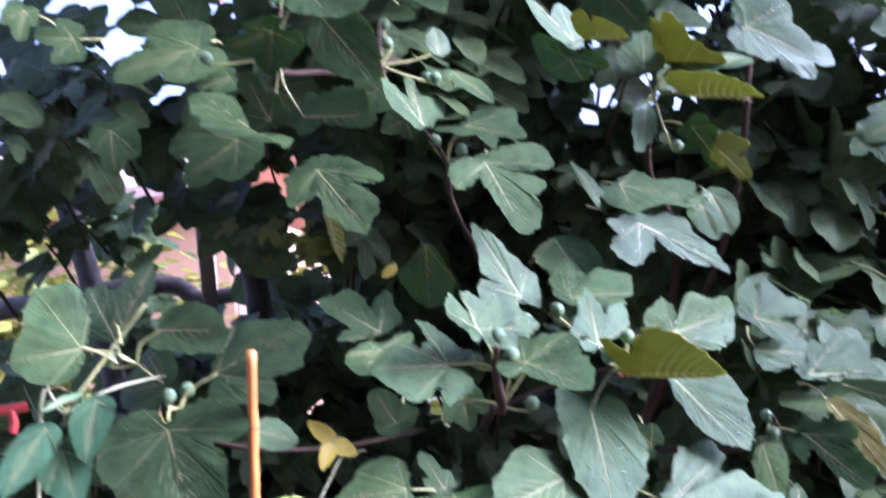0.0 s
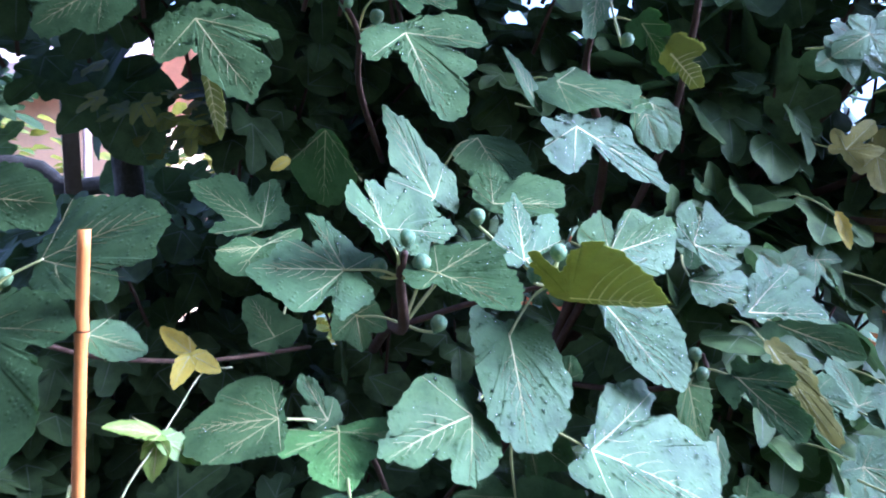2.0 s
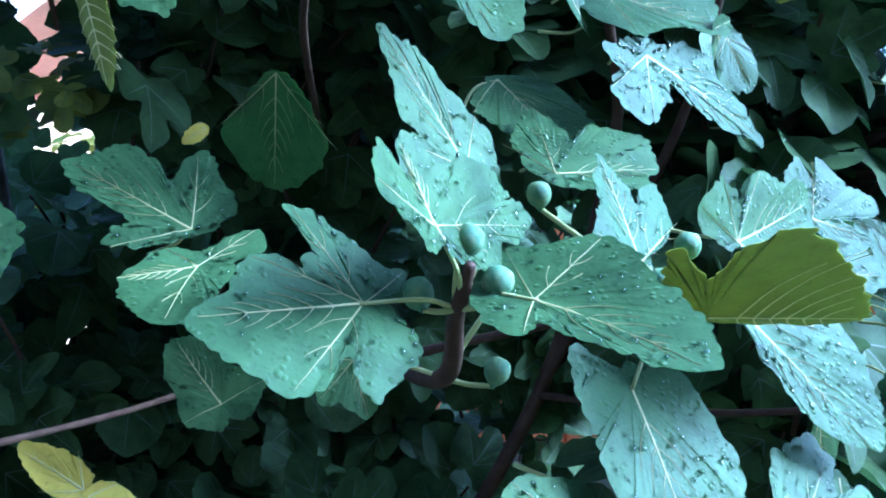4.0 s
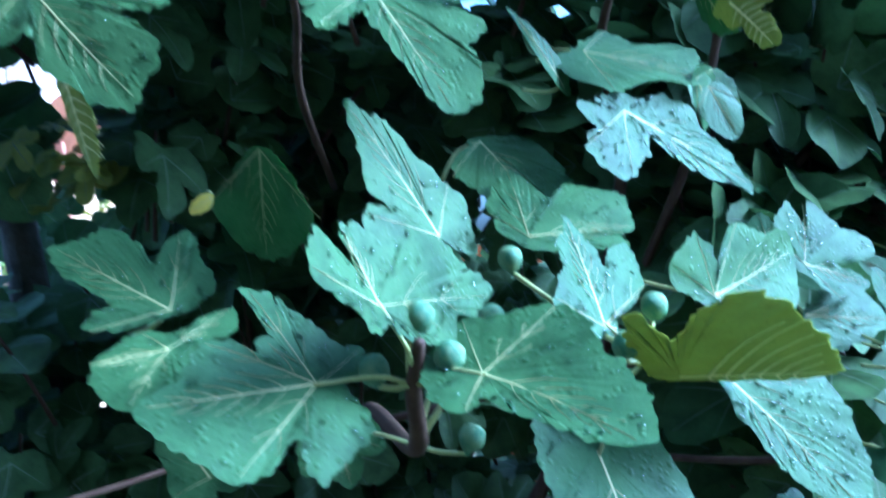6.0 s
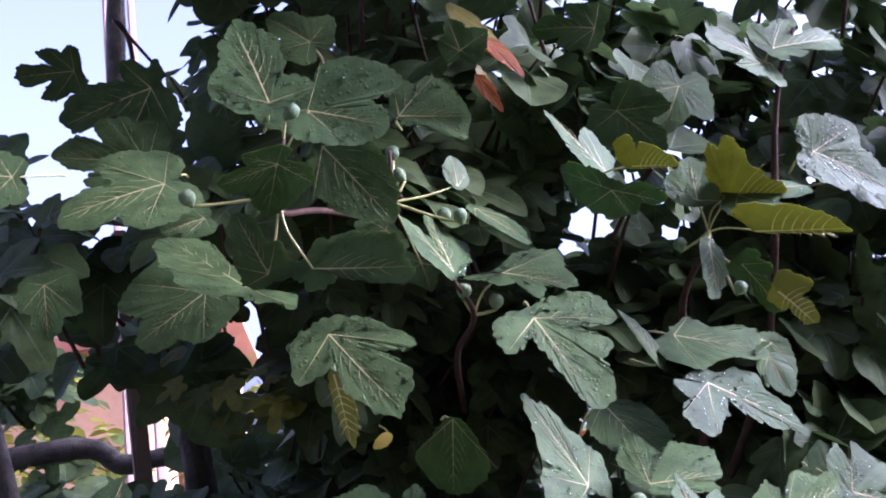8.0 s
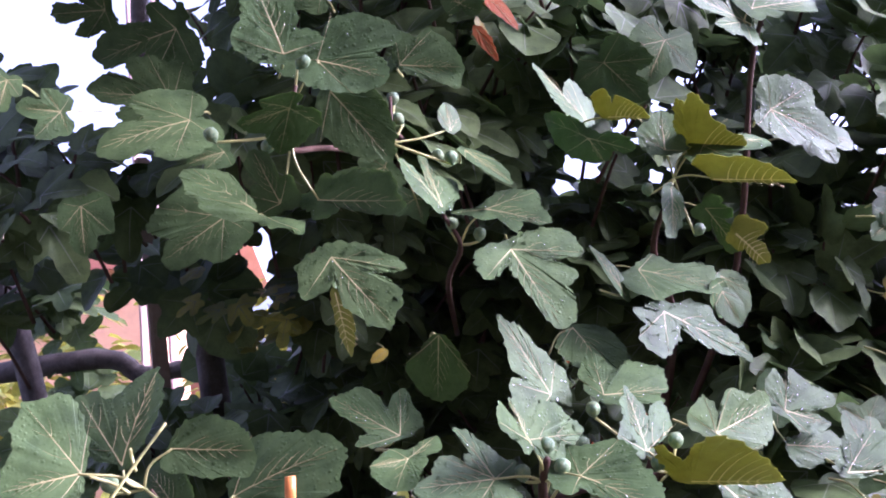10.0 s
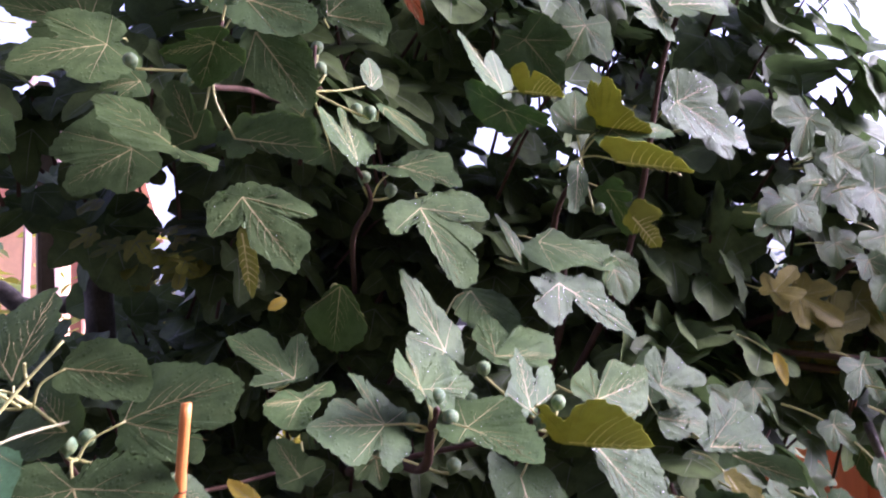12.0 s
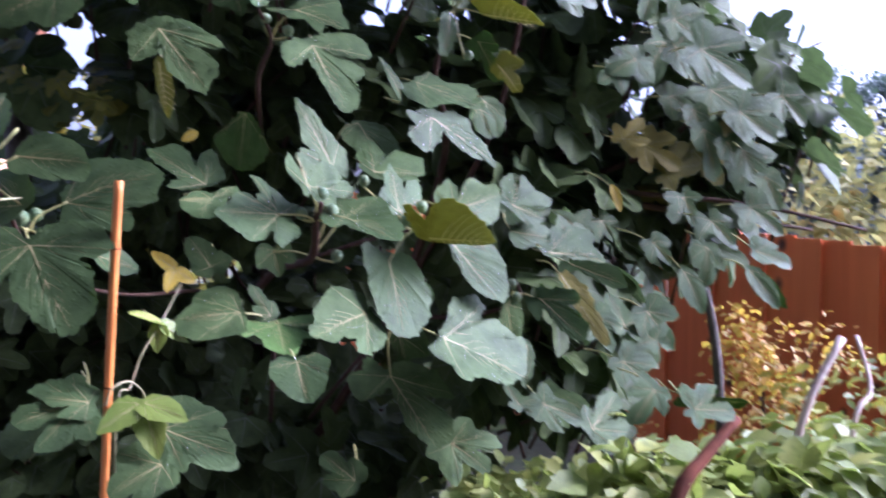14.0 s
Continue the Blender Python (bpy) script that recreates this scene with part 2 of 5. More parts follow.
def tube(points, r0, r1, sides=8, per=6, knots=0.0, rng=None):
    """Vertices and faces of a tapered round stem along points."""
    path = spline(points, per)
    verts, faces = [], []
    n = len(path)
    side = Vector((0.3, 0.2, 1)).normalized()
    for i, q in enumerate(path):
        d = (path[min(i + 1, n - 1)] - path[max(i - 1, 0)]).normalized()
        u = d.cross(side)
        u = u.normalized() if u.length > 1e-4 else d.orthogonal().normalized()
        side = u.cross(d).normalized()
        r = r0 + (r1 - r0) * i / (n - 1)
        if knots and rng:
            r *= 1 + knots * rng.uniform(-1, 1)
        for k in range(sides):
            a = TAU * k / sides
            verts.append(q + (u * math.cos(a) + side * math.sin(a)) * r)
    for i in range(n - 1):
        for k in range(sides):
            faces.append((i * sides + k, i * sides + (k + 1) % sides, (i + 1) * sides + (k + 1) % sides, (i + 1) * sides + k))
    faces.append(tuple(range(sides))[::-1])
    faces.append(tuple((n - 1) * sides + k for k in range(sides)))
    return verts, faces


def box_mesh(name, size, mat, bevel=0.0):
    bm = bmesh.new()
    bmesh.ops.create_cube(bm, size=1)
    for v in bm.verts:
        v.co = Vector((v.co.x * size[0], v.co.y * size[1], v.co.z * size[2]))
    if bevel:
        bmesh.ops.bevel(bm, geom=bm.edges[:], offset=bevel, segments=2, affect="EDGES")
    me = bpy.data.meshes.new(name)
    bm.to_mesh(me)
    bm.free()
    me.materials.append(mat)
    return me


# ---- ground ----
def build_ground():
    n, verts, faces = 60, [], []
    ticks = [math.copysign((abs(i) / 30) ** 3 * 600, i) for i in range(-30, 31)]
    for y in ticks:
        for x in ticks:
            verts.append((x, y + 3, 0.03 * noise.noise((x * 0.8, y * 0.8, 0)) if abs(x) + abs(y) < 40 else 0))
    w = n + 1
    for j in range(n):
        for i in range(n):
            faces.append((j * w + i, j * w + i + 1, (j + 1) * w + i + 1, (j + 1) * w + i))
    return tagged(part("ground", mesh_of("ground", verts, faces, [M_SOIL])), "bare dark garden soil with patches of grass", "ground", kind="structure")


ground = build_ground()

# ---- fig tree ----
tree = tagged(new("fig_tree"), "large fig tree with dark green lobed wet leaves and unripe figs", "tree")
RNG = random.Random(5)


def in_turn(lobes, clefts):
    return sorted([(a, r, 1) for a, r in lobes] + [(a, r, 0) for a, r in clefts])


def leaf_shape(length, left, right, web, rng):
    """Lobes and clefts in turn, as (angle in degrees, radius, 1 or 0), of a leaf with one long lobe and two pairs beside it.
    web: how far the blade fills the clefts; 0.9 and more: an undivided oval leaf."""
    (al, ll), (ar, lr) = left, right
    if web >= 0.9:
        half = min(max(0.5 * (ll * math.sin(radians(al)) + lr * math.sin(radians(ar))), 0.16 * length), 0.62 * length)
        lobes, clefts = [(0.0, length)], [(180.0, 0.1 * length)]
        for s in (-1, 1):
            for y, w in ((0.84, 0.55), (0.58, 0.93), (0.3, 1.0), (0.04, 0.72)):
                x = half * w * rng.uniform(0.96, 1.04)
                lobes.append((math.degrees(math.atan2(s * x, y * length)), math.hypot(x, y * length)))
        return in_turn(lobes, clefts)
    fill = 0.40 + (web - 0.5) * 1.3
    lobes, clefts = [(0.0, length)], [(180.0, 0.14 * length)]
    for s, a, n in ((-1, al, ll), (1, ar, lr)):
        b = min(a + rng.uniform(54, 66), 148)
        lobes += [(s * rng.uniform(11, 15), length * rng.uniform(0.84, 0.9)), (s * a, n), (s * (a + 17), 0.86 * n), (s * b, 0.68 * n), (s * min(b + 22, 166), 0.55 * n)]
        clefts.append((s * a * rng.uniform(0.5, 0.58), min(fill * rng.uniform(0.85, 1.1), 0.9) * 0.5 * (n + 0.8 * length)))
        clefts.append((s * (a + 0.62 * (b - a)), min(fill * 1.3, 0.9) * 0.8 * n))
    return in_turn(lobes, clefts)


def leaf_outline(knots, rng, steps, scale):
    """A closed toothed margin that swells out to each lobe and dips into each cleft."""
    pts = [Vector((r * math.sin(radians(a)), r * math.cos(radians(a)))) for a, r, _ in knots]
    n, full = len(pts), []
    for i in range(n):
        p, q = pts[i], pts[(i + 1) % n]
        full.append(p)
        side = Vector((-(q - p).y, (q - p).x))
        here, there = knots[i][2], knots[(i + 1) % n][2]
        swell = 0.07 if here and there else 0.0
        if here != there:
            dip = q if here else p
            far = pts[(i + 2) % n] if here else pts[i - 1]
            rim = p if here else q
            mouth, deep = (far - rim).length, ((far + rim) / 2 - dip).length
            swell = 0.08 * min(max((mouth / max(deep, 1e-4) - 0.35) / 1.1, 0.0), 1.0)
        full.append((p + q) / 2 + side * swell)
    n, dense = len(full), []
    for i in range(n):
        a, b, c, d = full[i - 1], full[i], full[(i + 1) % n], full[(i + 2) % n]
        for k in range(10):
            t = k / 10
            dense.append(0.5 * (2 * b + (c - a) * t + (2 * a - 5 * b + 4 * c - d) * t * t + (3 * b - a - 3 * c + d) * t ** 3))
    run = [0.0]
    for i in range(len(dense)):
        run.append(run[-1] + (dense[(i + 1) % len(dense)] - dense[i]).length)
    total, out, j = run[-1], [], 0
    for k in range(steps):
        s = total * k / steps
        while run[j + 1] < s:
            j += 1
        f = (s - run[j]) / max(run[j + 1] - run[j], 1e-9)
        out.append((dense[j].lerp(dense[(j + 1) % len(dense)], f), s))
    pitch = 0.017 * scale / 0.18
    teeth = max(6, round(total / pitch))
    depth = [rng.uniform(0.1, 1.0) ** 1.5 for _ in range(teeth + 1)]
    f1, f2 = rng.uniform(0, TAU), rng.uniform(0, TAU)
    margin = []
    for k in range(steps):
        p, s = out[k]
        along = out[(k + 1) % steps][0] - out[k - 1][0]
        side = Vector((-along.y, along.x)).normalized() if along.length > 1e-9 else Vector((0, 0))
        turn = TAU * s / total
        u = s / total * teeth + 0.45 * math.sin(3 * turn + f1) + 0.3 * math.sin(7 * turn + f2)
        cell = math.floor(u)
        bite = depth[cell % teeth]
        notch = math.sin(math.pi * (u - cell)) ** 0.8 * bite * 0.0072
        margin.append(p + side * (notch - 0.0014 + 0.0012 * math.sin(11 * turn + f2)) * scale / 0.18)
    return margin


class Blade:
    """A leaf blade: its outline and the height of its surface."""

    def __init__(self, length, knots, rng, steps=280, bend=1.0, fold=None):
        self.length, self.steps = length, steps
        self.margin = leaf_outline(knots, rng, steps, length)
        tips = [(radians(a), r) for a, r, lobe in knots if lobe]
        main = min(tips, key=lambda q: abs(q[0]) - q[1] / length)
        self.lobes = [main]
        for a, r in sorted(tips, key=lambda q: -q[1]):
            if r > 0.36 * length and all(abs(a - b) > 0.62 for b, _ in self.lobes) and len(self.lobes) < 5:
                self.lobes.append((a, r))
        self.fold, self.droop = rng.uniform(0.05, 0.2) * bend, rng.uniform(0.02, 0.16) * bend
        self.fold = self.fold if fold is None else fold
        self.side, self.wave = rng.uniform(0.0, 0.2) * bend, rng.uniform(0.01, 0.03) * bend
        self.ph, self.k = rng.uniform(0, TAU), rng.choice((5, 6, 7))

    def height(self, x, y):
        s = self.length
        r = math.hypot(x, y) / s
        th = math.atan2(x, y)
        z = self.fold * (math.sqrt(x * x + (0.06 * s) ** 2) - 0.06 * s)
        z -= self.droop * s * max(0.0, y / s) ** 2 + self.side * s * (x / s) ** 2
        z += self.wave * s * r * r * math.sin(self.k * th + self.ph)
        near = -math.log(sum(math.exp(-7 * abs(th - a)) for a, _ in self.lobes)) / 7
        z += 0.014 * s * near * min(r * 2, 1.0)
        return z + 0.004 * s * min(r * 4, 1.0) * math.sin(x / s * 31 + self.ph) * math.sin(y / s * 27 + 2 * self.ph)

    def grid(self, fractions=(0.22, 0.45, 0.66, 0.85, 1.0)):
        verts = [(0.0, 0.0, 0.0)]
        for f in fractions:
            verts += [(f * p.x, f * p.y, self.height(f * p.x, f * p.y)) for p in self.margin]
        n = self.steps
        faces = [(0, 1 + (k + 1) % n, 1 + k) for k in range(n)]
        for j in range(len(fractions) - 1):
            a, b = 1 + j * n, 1 + (j + 1) * n
            for k in range(n):
                faces.append((a + k, a + (k + 1) % n, b + (k + 1) % n, b + k))
        return verts, faces

    def reach(self, th):
        """How far the blade goes from the stalk in one direction."""
        d = Vector((math.sin(th), math.cos(th)))
        return max((p.dot(d) for p in self.margin if p.dot(d) > 0.97 * p.length), default=0.3 * self.length)

    def inside(self, x, y, share=0.94):
        return math.hypot(x, y) < share * self.reach(math.atan2(x, y))

    def veins(self, width=0.0011, under=False, side=0.2, pairs=5, spread=0.34, most=5, lean=52):
        """Raised ribs: one down each lobe and side ribs off them."""
        verts, faces = [], []

        def rib(x0, y0, th, length, w, n=7, curl=0.0):
            base, x, y = len(verts), x0, y0
            for i in range(n + 1):
                t = i / n
                dx, dy = math.sin(th + curl * t), math.cos(th + curl * t)
                if i:
                    x, y = x + dx * length / n, y + dy * length / n
                h = w * (1 - 0.85 * t)
                for s in (-1, 0, 1):
                    px, py = x + dy * h * s, y - dx * h * s
                    lift = 0.0009 if s == 0 else 0.0003
                    verts.append((px, py, self.height(px, py) + (-0.0007 - lift if under else lift)))
            for i in range(n):
                for s in (0, 1):
                    a = base + i * 3 + s
                    faces.append((a, a + 1, a + 4, a + 3))

        for k, (a, b) in enumerate(self.lobes[:most]):
            length = 0.93 * self.reach(a)
            main = 1.0 if k == 0 else 0.66 if abs(a) < 1.6 else 0.45
            bow = 0.12 * math.sin(self.ph + 3 * a)
            rib(0, 0, a, length, width * main, 12, bow)
            count = pairs if k == 0 else pairs // 2 if b > 0.6 * self.length else 0
            for i in range(count):
                t = 0.2 + 0.66 * i / count
                turn = a + bow * t * 0.5
                x, y = math.sin(turn) * length * t, math.cos(turn) * length * t
                for s in (-1, 1):
                    th = a + s * radians(lean - 18 * t)
                    n = spread * length * (1.05 - 0.75 * t)
                    while n > 0.01 and not self.inside(x + math.sin(th) * n, y + math.cos(th) * n, 0.9):
                        n *= 0.75
                    rib(x, y, th, n, width * side * main ** 0.5, 5, -s * 0.5)
        return verts, faces


def flip_under(verts, faces, gap=0.0007):
    """The same blade with an underside just below it, turned the other way."""
    n, m = len(verts), len(faces)
    both = [*verts, *((x, y, z - gap) for x, y, z in verts)]
    return both, [*faces, *(tuple(n + i for i in reversed(f)) for f in faces)], [0] * m + [1] * m


def water_drops(blade, leaf, rng, count):
    """Beads of rain lying on a blade."""
    verts, faces, sides = [], [], 8
    while count > 0:
        count -= 1
        a, f = rng.uniform(-math.pi, math.pi), math.sqrt(rng.uniform(0.01, 0.85))
        p = blade.margin[rng.randrange(blade.steps)] * f
        r = rng.choice((0.0009, 0.0013, 0.0013, 0.0018, 0.0018, 0.0024, 0.003)) * rng.uniform(0.8, 1.25)
        long = rng.uniform(1.0, 1.6)
        base, z0 = len(verts), blade.height(p.x, p.y)
        for ring, (w, h) in enumerate(((1.0, 0.0), (0.9, 0.34), (0.55, 0.6))):
            for k in range(sides):
                t = TAU * k / sides
                u, v = r * w * math.cos(t) * long, r * w * math.sin(t)
                x, y = p.x + u * math.cos(a) - v * math.sin(a), p.y + u * math.sin(a) + v * math.cos(a)
                verts.append((x, y, (blade.height(x, y) + 0.0002) if ring == 0 else z0 + r * h + 0.0003))
        verts.append((p.x, p.y, z0 + r * 0.68 + 0.0003))
        for j in range(2):
            for k in range(sides):
                q = base + j * sides
                faces.append((q + k, q + (k + 1) % sides, q + sides + (k + 1) % sides, q + sides + k))
        faces += [(base + 2 * sides + k, base + 2 * sides + (k + 1) % sides, base + 3 * sides) for k in range(sides)]
    tagged(part("rainwater", mesh_of("rainwater", verts, faces, [M_WATER]), leaf), "clear rain drops beaded on the leaf", kind="stuff")


TONES = {"leaf": (M_LEAF, M_UNDER, "dark green lobed fig leaf, wet"), "backlit": (M_BACKLIT, M_BACKLIT, "fig leaf showing its underside, backlight painted in as yellow-green"),
         "fresh": (M_FRESH, M_UNDER, "fresh bright green fig leaf, wet"), "turning": (M_TURN, M_TURN, "fig leaf turning olive yellow"), "yellow": (M_YELLOW, M_YELLOW, "yellowed leaf"), "dead": (M_DEAD, M_DEAD, "withered orange-brown leaf")}
NODES = [Vector(q) for q in ((0.087, 1.711, 1.39), (0.105, 1.866, 1.30), (0.348, 1.80, 1.365), (0.044, 2.122, 1.865), (-0.093, 2.075, 2.10),
                             (0.559, 2.125, 1.975), (-0.30, 1.90, 2.09), (0.723, 2.09, 1.16), (-0.50, 1.656, 1.375), (-0.56, 1.62, 1.465),
                             (-0.02, 1.66, 1.165), (-0.06, 2.5, 2.36), (0.95, 2.45, 2.44), (1.5, 2.75, 1.95), (0.28, 1.78, 1.13), (0.95, 2.3, 1.3),
                             (1.7, 2.7, 1.36), (1.0, 2.42, 0.76), (-0.19, 1.98, 1.45), (0.22, 2.15, 1.6), (0.30, 2.3, 1.72))]


def fig_leaf(place, turn, length, left, right, web, tone, fold=None):
    """A leaf of the usual shape: a long lobe and two beside it, given as (angle, length)."""
    rng = random.Random(int(place[0] * 1000) * 7 + int(place[2] * 1000))
    grow_leaf(place, turn, leaf_shape(length, left, right, web, rng), tone, fold)


def lobed_leaf(place, turn, lobes, clefts, tone="leaf", fold=None):
    """A leaf of a shape of its own. lobes: (angle from the midrib in degrees, length); clefts: the same, each after its lobe."""
    grow_leaf(place, turn, [(*q, 1 - i) for pair in zip(lobes, clefts) for i, q in enumerate(pair)], tone, fold, 0.6)


def grow_leaf(place, turn, knots, tone, fold, bend=1.0):
    """One leaf with its veins and its stalk, which runs to the nearest knot of a twig."""
    rng = random.Random(int(place[0] * 1000) * 7 + int(place[2] * 1000))
    top, under, label = TONES[tone]
    length = max(r for _, r, _ in knots)
    blade = Blade(length, knots, rng, fold=fold, bend=bend)
    verts, faces, slots = flip_under(*blade.grid())
    m = pose(*place, *turn)
    leaf = part("leaf", mesh_of("leaf", verts, faces, [top, under], slots), tree, label)
    leaf.matrix_basis = m
    pale = tone == "backlit"
    verts, faces = blade.veins(0.0016 + 0.009 * length if pale else 0.0007 + 0.0036 * length, pale, *((0.42, 6, 1.3, 1, 88) if pale else (0.3, 5)))
    if pale:
        verts = [(x, y, z - 0.0012) for x, y, z in verts]
        v, f = blade.veins(0.0006 + 0.003 * length, False, 0.4, 6, 1.3, 1, 88)
        v = [(x, y, z + 0.0012) for x, y, z in v]
        faces += [tuple(i + len(verts) for i in q) for q in f]
        verts += v
    part("rib", mesh_of("rib", verts, faces, [M_PALERIB if pale else M_VEIN]), leaf, "pale raised leaf veins")
    if tone in ("leaf", "fresh") and place[1] < 2.12 and -0.3 < place[0] < 0.85:
        water_drops(blade, leaf, rng, int(4600 * length ** 2))
    inv = m.inverted()
    near = min(NODES, key=lambda q: (q - Vector(place)).length)
    to = inv @ near
    if to.length > 0.16 or to.length < 0.02:
        to = inv @ (Vector(place) + Vector((rng.uniform(-0.04, 0.04), rng.uniform(0.12, 0.2), rng.uniform(0.0, 0.06))))
    mid = to * 0.5 + Vector((0, -0.06 * length, 0.05 * length))
    verts, faces = tube([(0, 0.004, 0.0), mid, to], 0.0019, 0.0027, 7, 5)
    part("petiole", mesh_of("petiole", verts, faces, [M_PETIOLE]), leaf, "pale yellow leaf stalk")


lobed_leaf((0.125, 1.956, 1.825), (-50, 12, -163), ((4, 0.212), (21, 0.082), (59, 0.114), (106, 0.075), (-112, 0.077), (-63, 0.155), (-41, 0.145), (-15, 0.185)), ((13, 0.133), (37, 0.054), (77, 0.095), (171, 0.024), (-94, 0.132), (-39, 0.071), (-20, 0.145), (-2, 0.214)), "leaf")
lobed_leaf((-0.243, 1.915, 1.838), (-61, 30, -171), ((1, 0.193), (22, 0.089), (63, 0.105), (114, 0.066), (-90, 0.05), (-41, 0.154), (-25, 0.157)), ((18, 0.128), (31, 0.057), (86, 0.085), (174, 0.032), (-58, 0.103), (-25, 0.084), (-9, 0.18)), "leaf")
lobed_leaf((-0.259, 1.882, 1.949), (-35, 65, -162), ((-2, 0.201), (5, 0.126), (73, 0.049), (178, 0.068), (-100, 0.048), (-24, 0.165)), ((4, 0.18), (7, 0.069), (104, 0.024), (-142, 0.024), (-62, 0.057), (-10, 0.182)), "leaf")
lobed_leaf((0.361, 2.100, 2.081), (-102, -4, 122), ((145, 0.074), (-97, 0.04), (-70, 0.137), (-28, 0.068), (72, 0.075), (124, 0.141)), ((-150, 0.021), (-84, 0.102), (-56, 0.078), (37, 0.057), (109, 0.118), (136, 0.107)), "leaf")
lobed_leaf((0.467, 2.187, 1.776), (-19, 39, -110), ((5, 0.198), (25, 0.126), (71, 0.123), (135, 0.068), (-62, 0.072), (-18, 0.184)), ((17, 0.173), (47, 0.113), (102, 0.105), (-168, 0.014), (-27, 0.098), (-4, 0.182)), "leaf")
lobed_leaf((-0.006, 1.973, 1.929), (59, 20, 40), ((-41, 0.137), (1, 0.193), (36, 0.179), (150, 0.012), (-107, 0.057)), ((-17, 0.078), (13, 0.13), (48, 0.064), (-147, 0.035), (-87, 0.093)), "leaf")
lobed_leaf((0.093, 2.017, 1.924), (-25, 53, -127), ((2, 0.142), (36, 0.093), (86, 0.034), (163, 0.072), (-64, 0.066), (-37, 0.119)), ((12, 0.084), (27, 0.037), (136, 0.034), (-178, 0.018), (-46, 0.093), (-17, 0.119)), "leaf")
fig_leaf((-0.332, 1.900, 1.952), (109, -20, -15), 0.118, (32, 0.066), (45, 0.061), 0.72, "leaf")
fig_leaf((-0.293, 1.789, 2.110), (-163, -20, -99), 0.102, (64, 0.118), (52, 0.074), 0.72, "leaf")
fig_leaf((0.051, 2.134, 2.133), (85, 4, 37), 0.071, (45, 0.050), (45, 0.050), 0.92, "leaf")
fig_leaf((0.080, 2.142, 2.086), (-40, 4, -140), 0.157, (45, 0.067), (45, 0.067), 0.92, "leaf")
fig_leaf((0.512, 2.029, 1.937), (-59, -28, -165), 0.147, (45, 0.042), (45, 0.042), 0.92, "leaf")
fig_leaf((0.623, 2.149, 1.714), (-119, 62, -163), 0.149, (45, 0.059), (45, 0.059), 0.92, "leaf")
fig_leaf((0.409, 2.128, 1.714), (73, -14, 45), 0.140, (45, 0.040), (45, 0.040), 0.92, "leaf")
lobed_leaf((-0.295, 1.779, 2.212), (71, -15, 5), ((24, 0.143), (87, 0.08), (-123, 0.034), (-52, 0.106), (3, 0.205)), ((40, 0.067), (161, 0.018), (-76, 0.072), (-24, 0.119), (12, 0.171)), "leaf")
lobed_leaf((0.406, 2.244, 2.158), (70, -46, 58), ((-1, 0.21), (40, 0.117), (101, 0.07), (-57, 0.066)), ((-8, 0.097), (66, 0.084), (168, 0.015), (-29, 0.124)), "leaf")
lobed_leaf((0.536, 2.096, 2.038), (69, 7, -4), ((22, 0.099), (90, 0.047), (-116, 0.031), (-52, 0.079), (1, 0.117)), ((43, 0.066), (-166, 0.017), (-90, 0.053), (-18, 0.089), (10, 0.111)), "leaf")
fig_leaf((0.682, 2.260, 1.918), (-98, 29, 145), 0.137, (32, 0.069), (32, 0.057), 0.60, "leaf")
lobed_leaf((0.483, 2.098, 1.669), (-60, 50, -132), ((6, 0.155), (78, 0.113), (117, 0.106), (148, 0.088), (176, 0.039), (-40, 0.129), (-6, 0.266)), ((14, 0.054), (102, 0.128), (121, 0.075), (162, 0.049), (-59, 0.047), (-26, 0.15), (-2, 0.209)), "leaf")
fig_leaf((0.637, 2.117, 2.045), (8, 41, -77), 0.183, (32, 0.097), (74, 0.142), 0.60, "leaf")
fig_leaf((1.253, 2.917, 2.337), (-99, 53, 145), 0.199, (32, 0.147), (46, 0.084), 0.60, "leaf")
fig_leaf((0.950, 2.443, 2.459), (49, -58, 62), 0.192, (40, 0.155), (37, 0.081), 0.60, "leaf")
fig_leaf((0.969, 2.430, 2.491), (17, 60, -71), 0.213, (33, 0.147), (32, 0.089), 0.60, "leaf")
lobed_leaf((0.415, 2.107, 2.130), (-3, -23, -109), ((-6, 0.095), (68, 0.071), (90, 0.096), (120, 0.06), (-95, 0.012)), ((31, 0.072), (72, 0.046), (106, 0.088), (166, 0.017), (-21, 0.046)), "backlit", fold=0.15)
lobed_leaf((0.620, 2.133, 2.051), (-3, -23, -109), ((-11, 0.12), (23, 0.088), (90, 0.177), (101, 0.163), (135, 0.036), (-46, 0.051)), ((7, 0.114), (59, 0.093), (97, 0.137), (109, 0.117), (-123, 0.012), (-26, 0.1)), "backlit", fold=0.15)
lobed_leaf((0.607, 2.020, 1.948), (-12, -24, -124), ((-2, 0.173), (44, 0.112), (95, 0.088), (115, 0.012), (-10, 0.076)), ((28, 0.13), (61, 0.088), (120, 0.061), (-102, 0.008), (-5, 0.141)), "backlit", fold=0.15)
fig_leaf((0.733, 2.222, 1.843), (-79, -40, -34), 0.103, (32, 0.043), (52, 0.074), 0.70, "backlit")
fig_leaf((-0.242, 2.026, 1.778), (-73, 6, -52), 0.141, (45, 0.044), (45, 0.044), 0.90, "backlit")
lobed_leaf((0.003, 1.695, 1.404), (4, -49, 115), ((1, 0.157), (39, 0.098), (66, 0.062), (78, 0.121), (157, 0.066), (-119, 0.059), (-67, 0.1), (-37, 0.128)), ((17, 0.114), (45, 0.059), (64, 0.036), (132, 0.051), (-167, 0.024), (-94, 0.074), (-51, 0.067), (-21, 0.131)), "leaf")
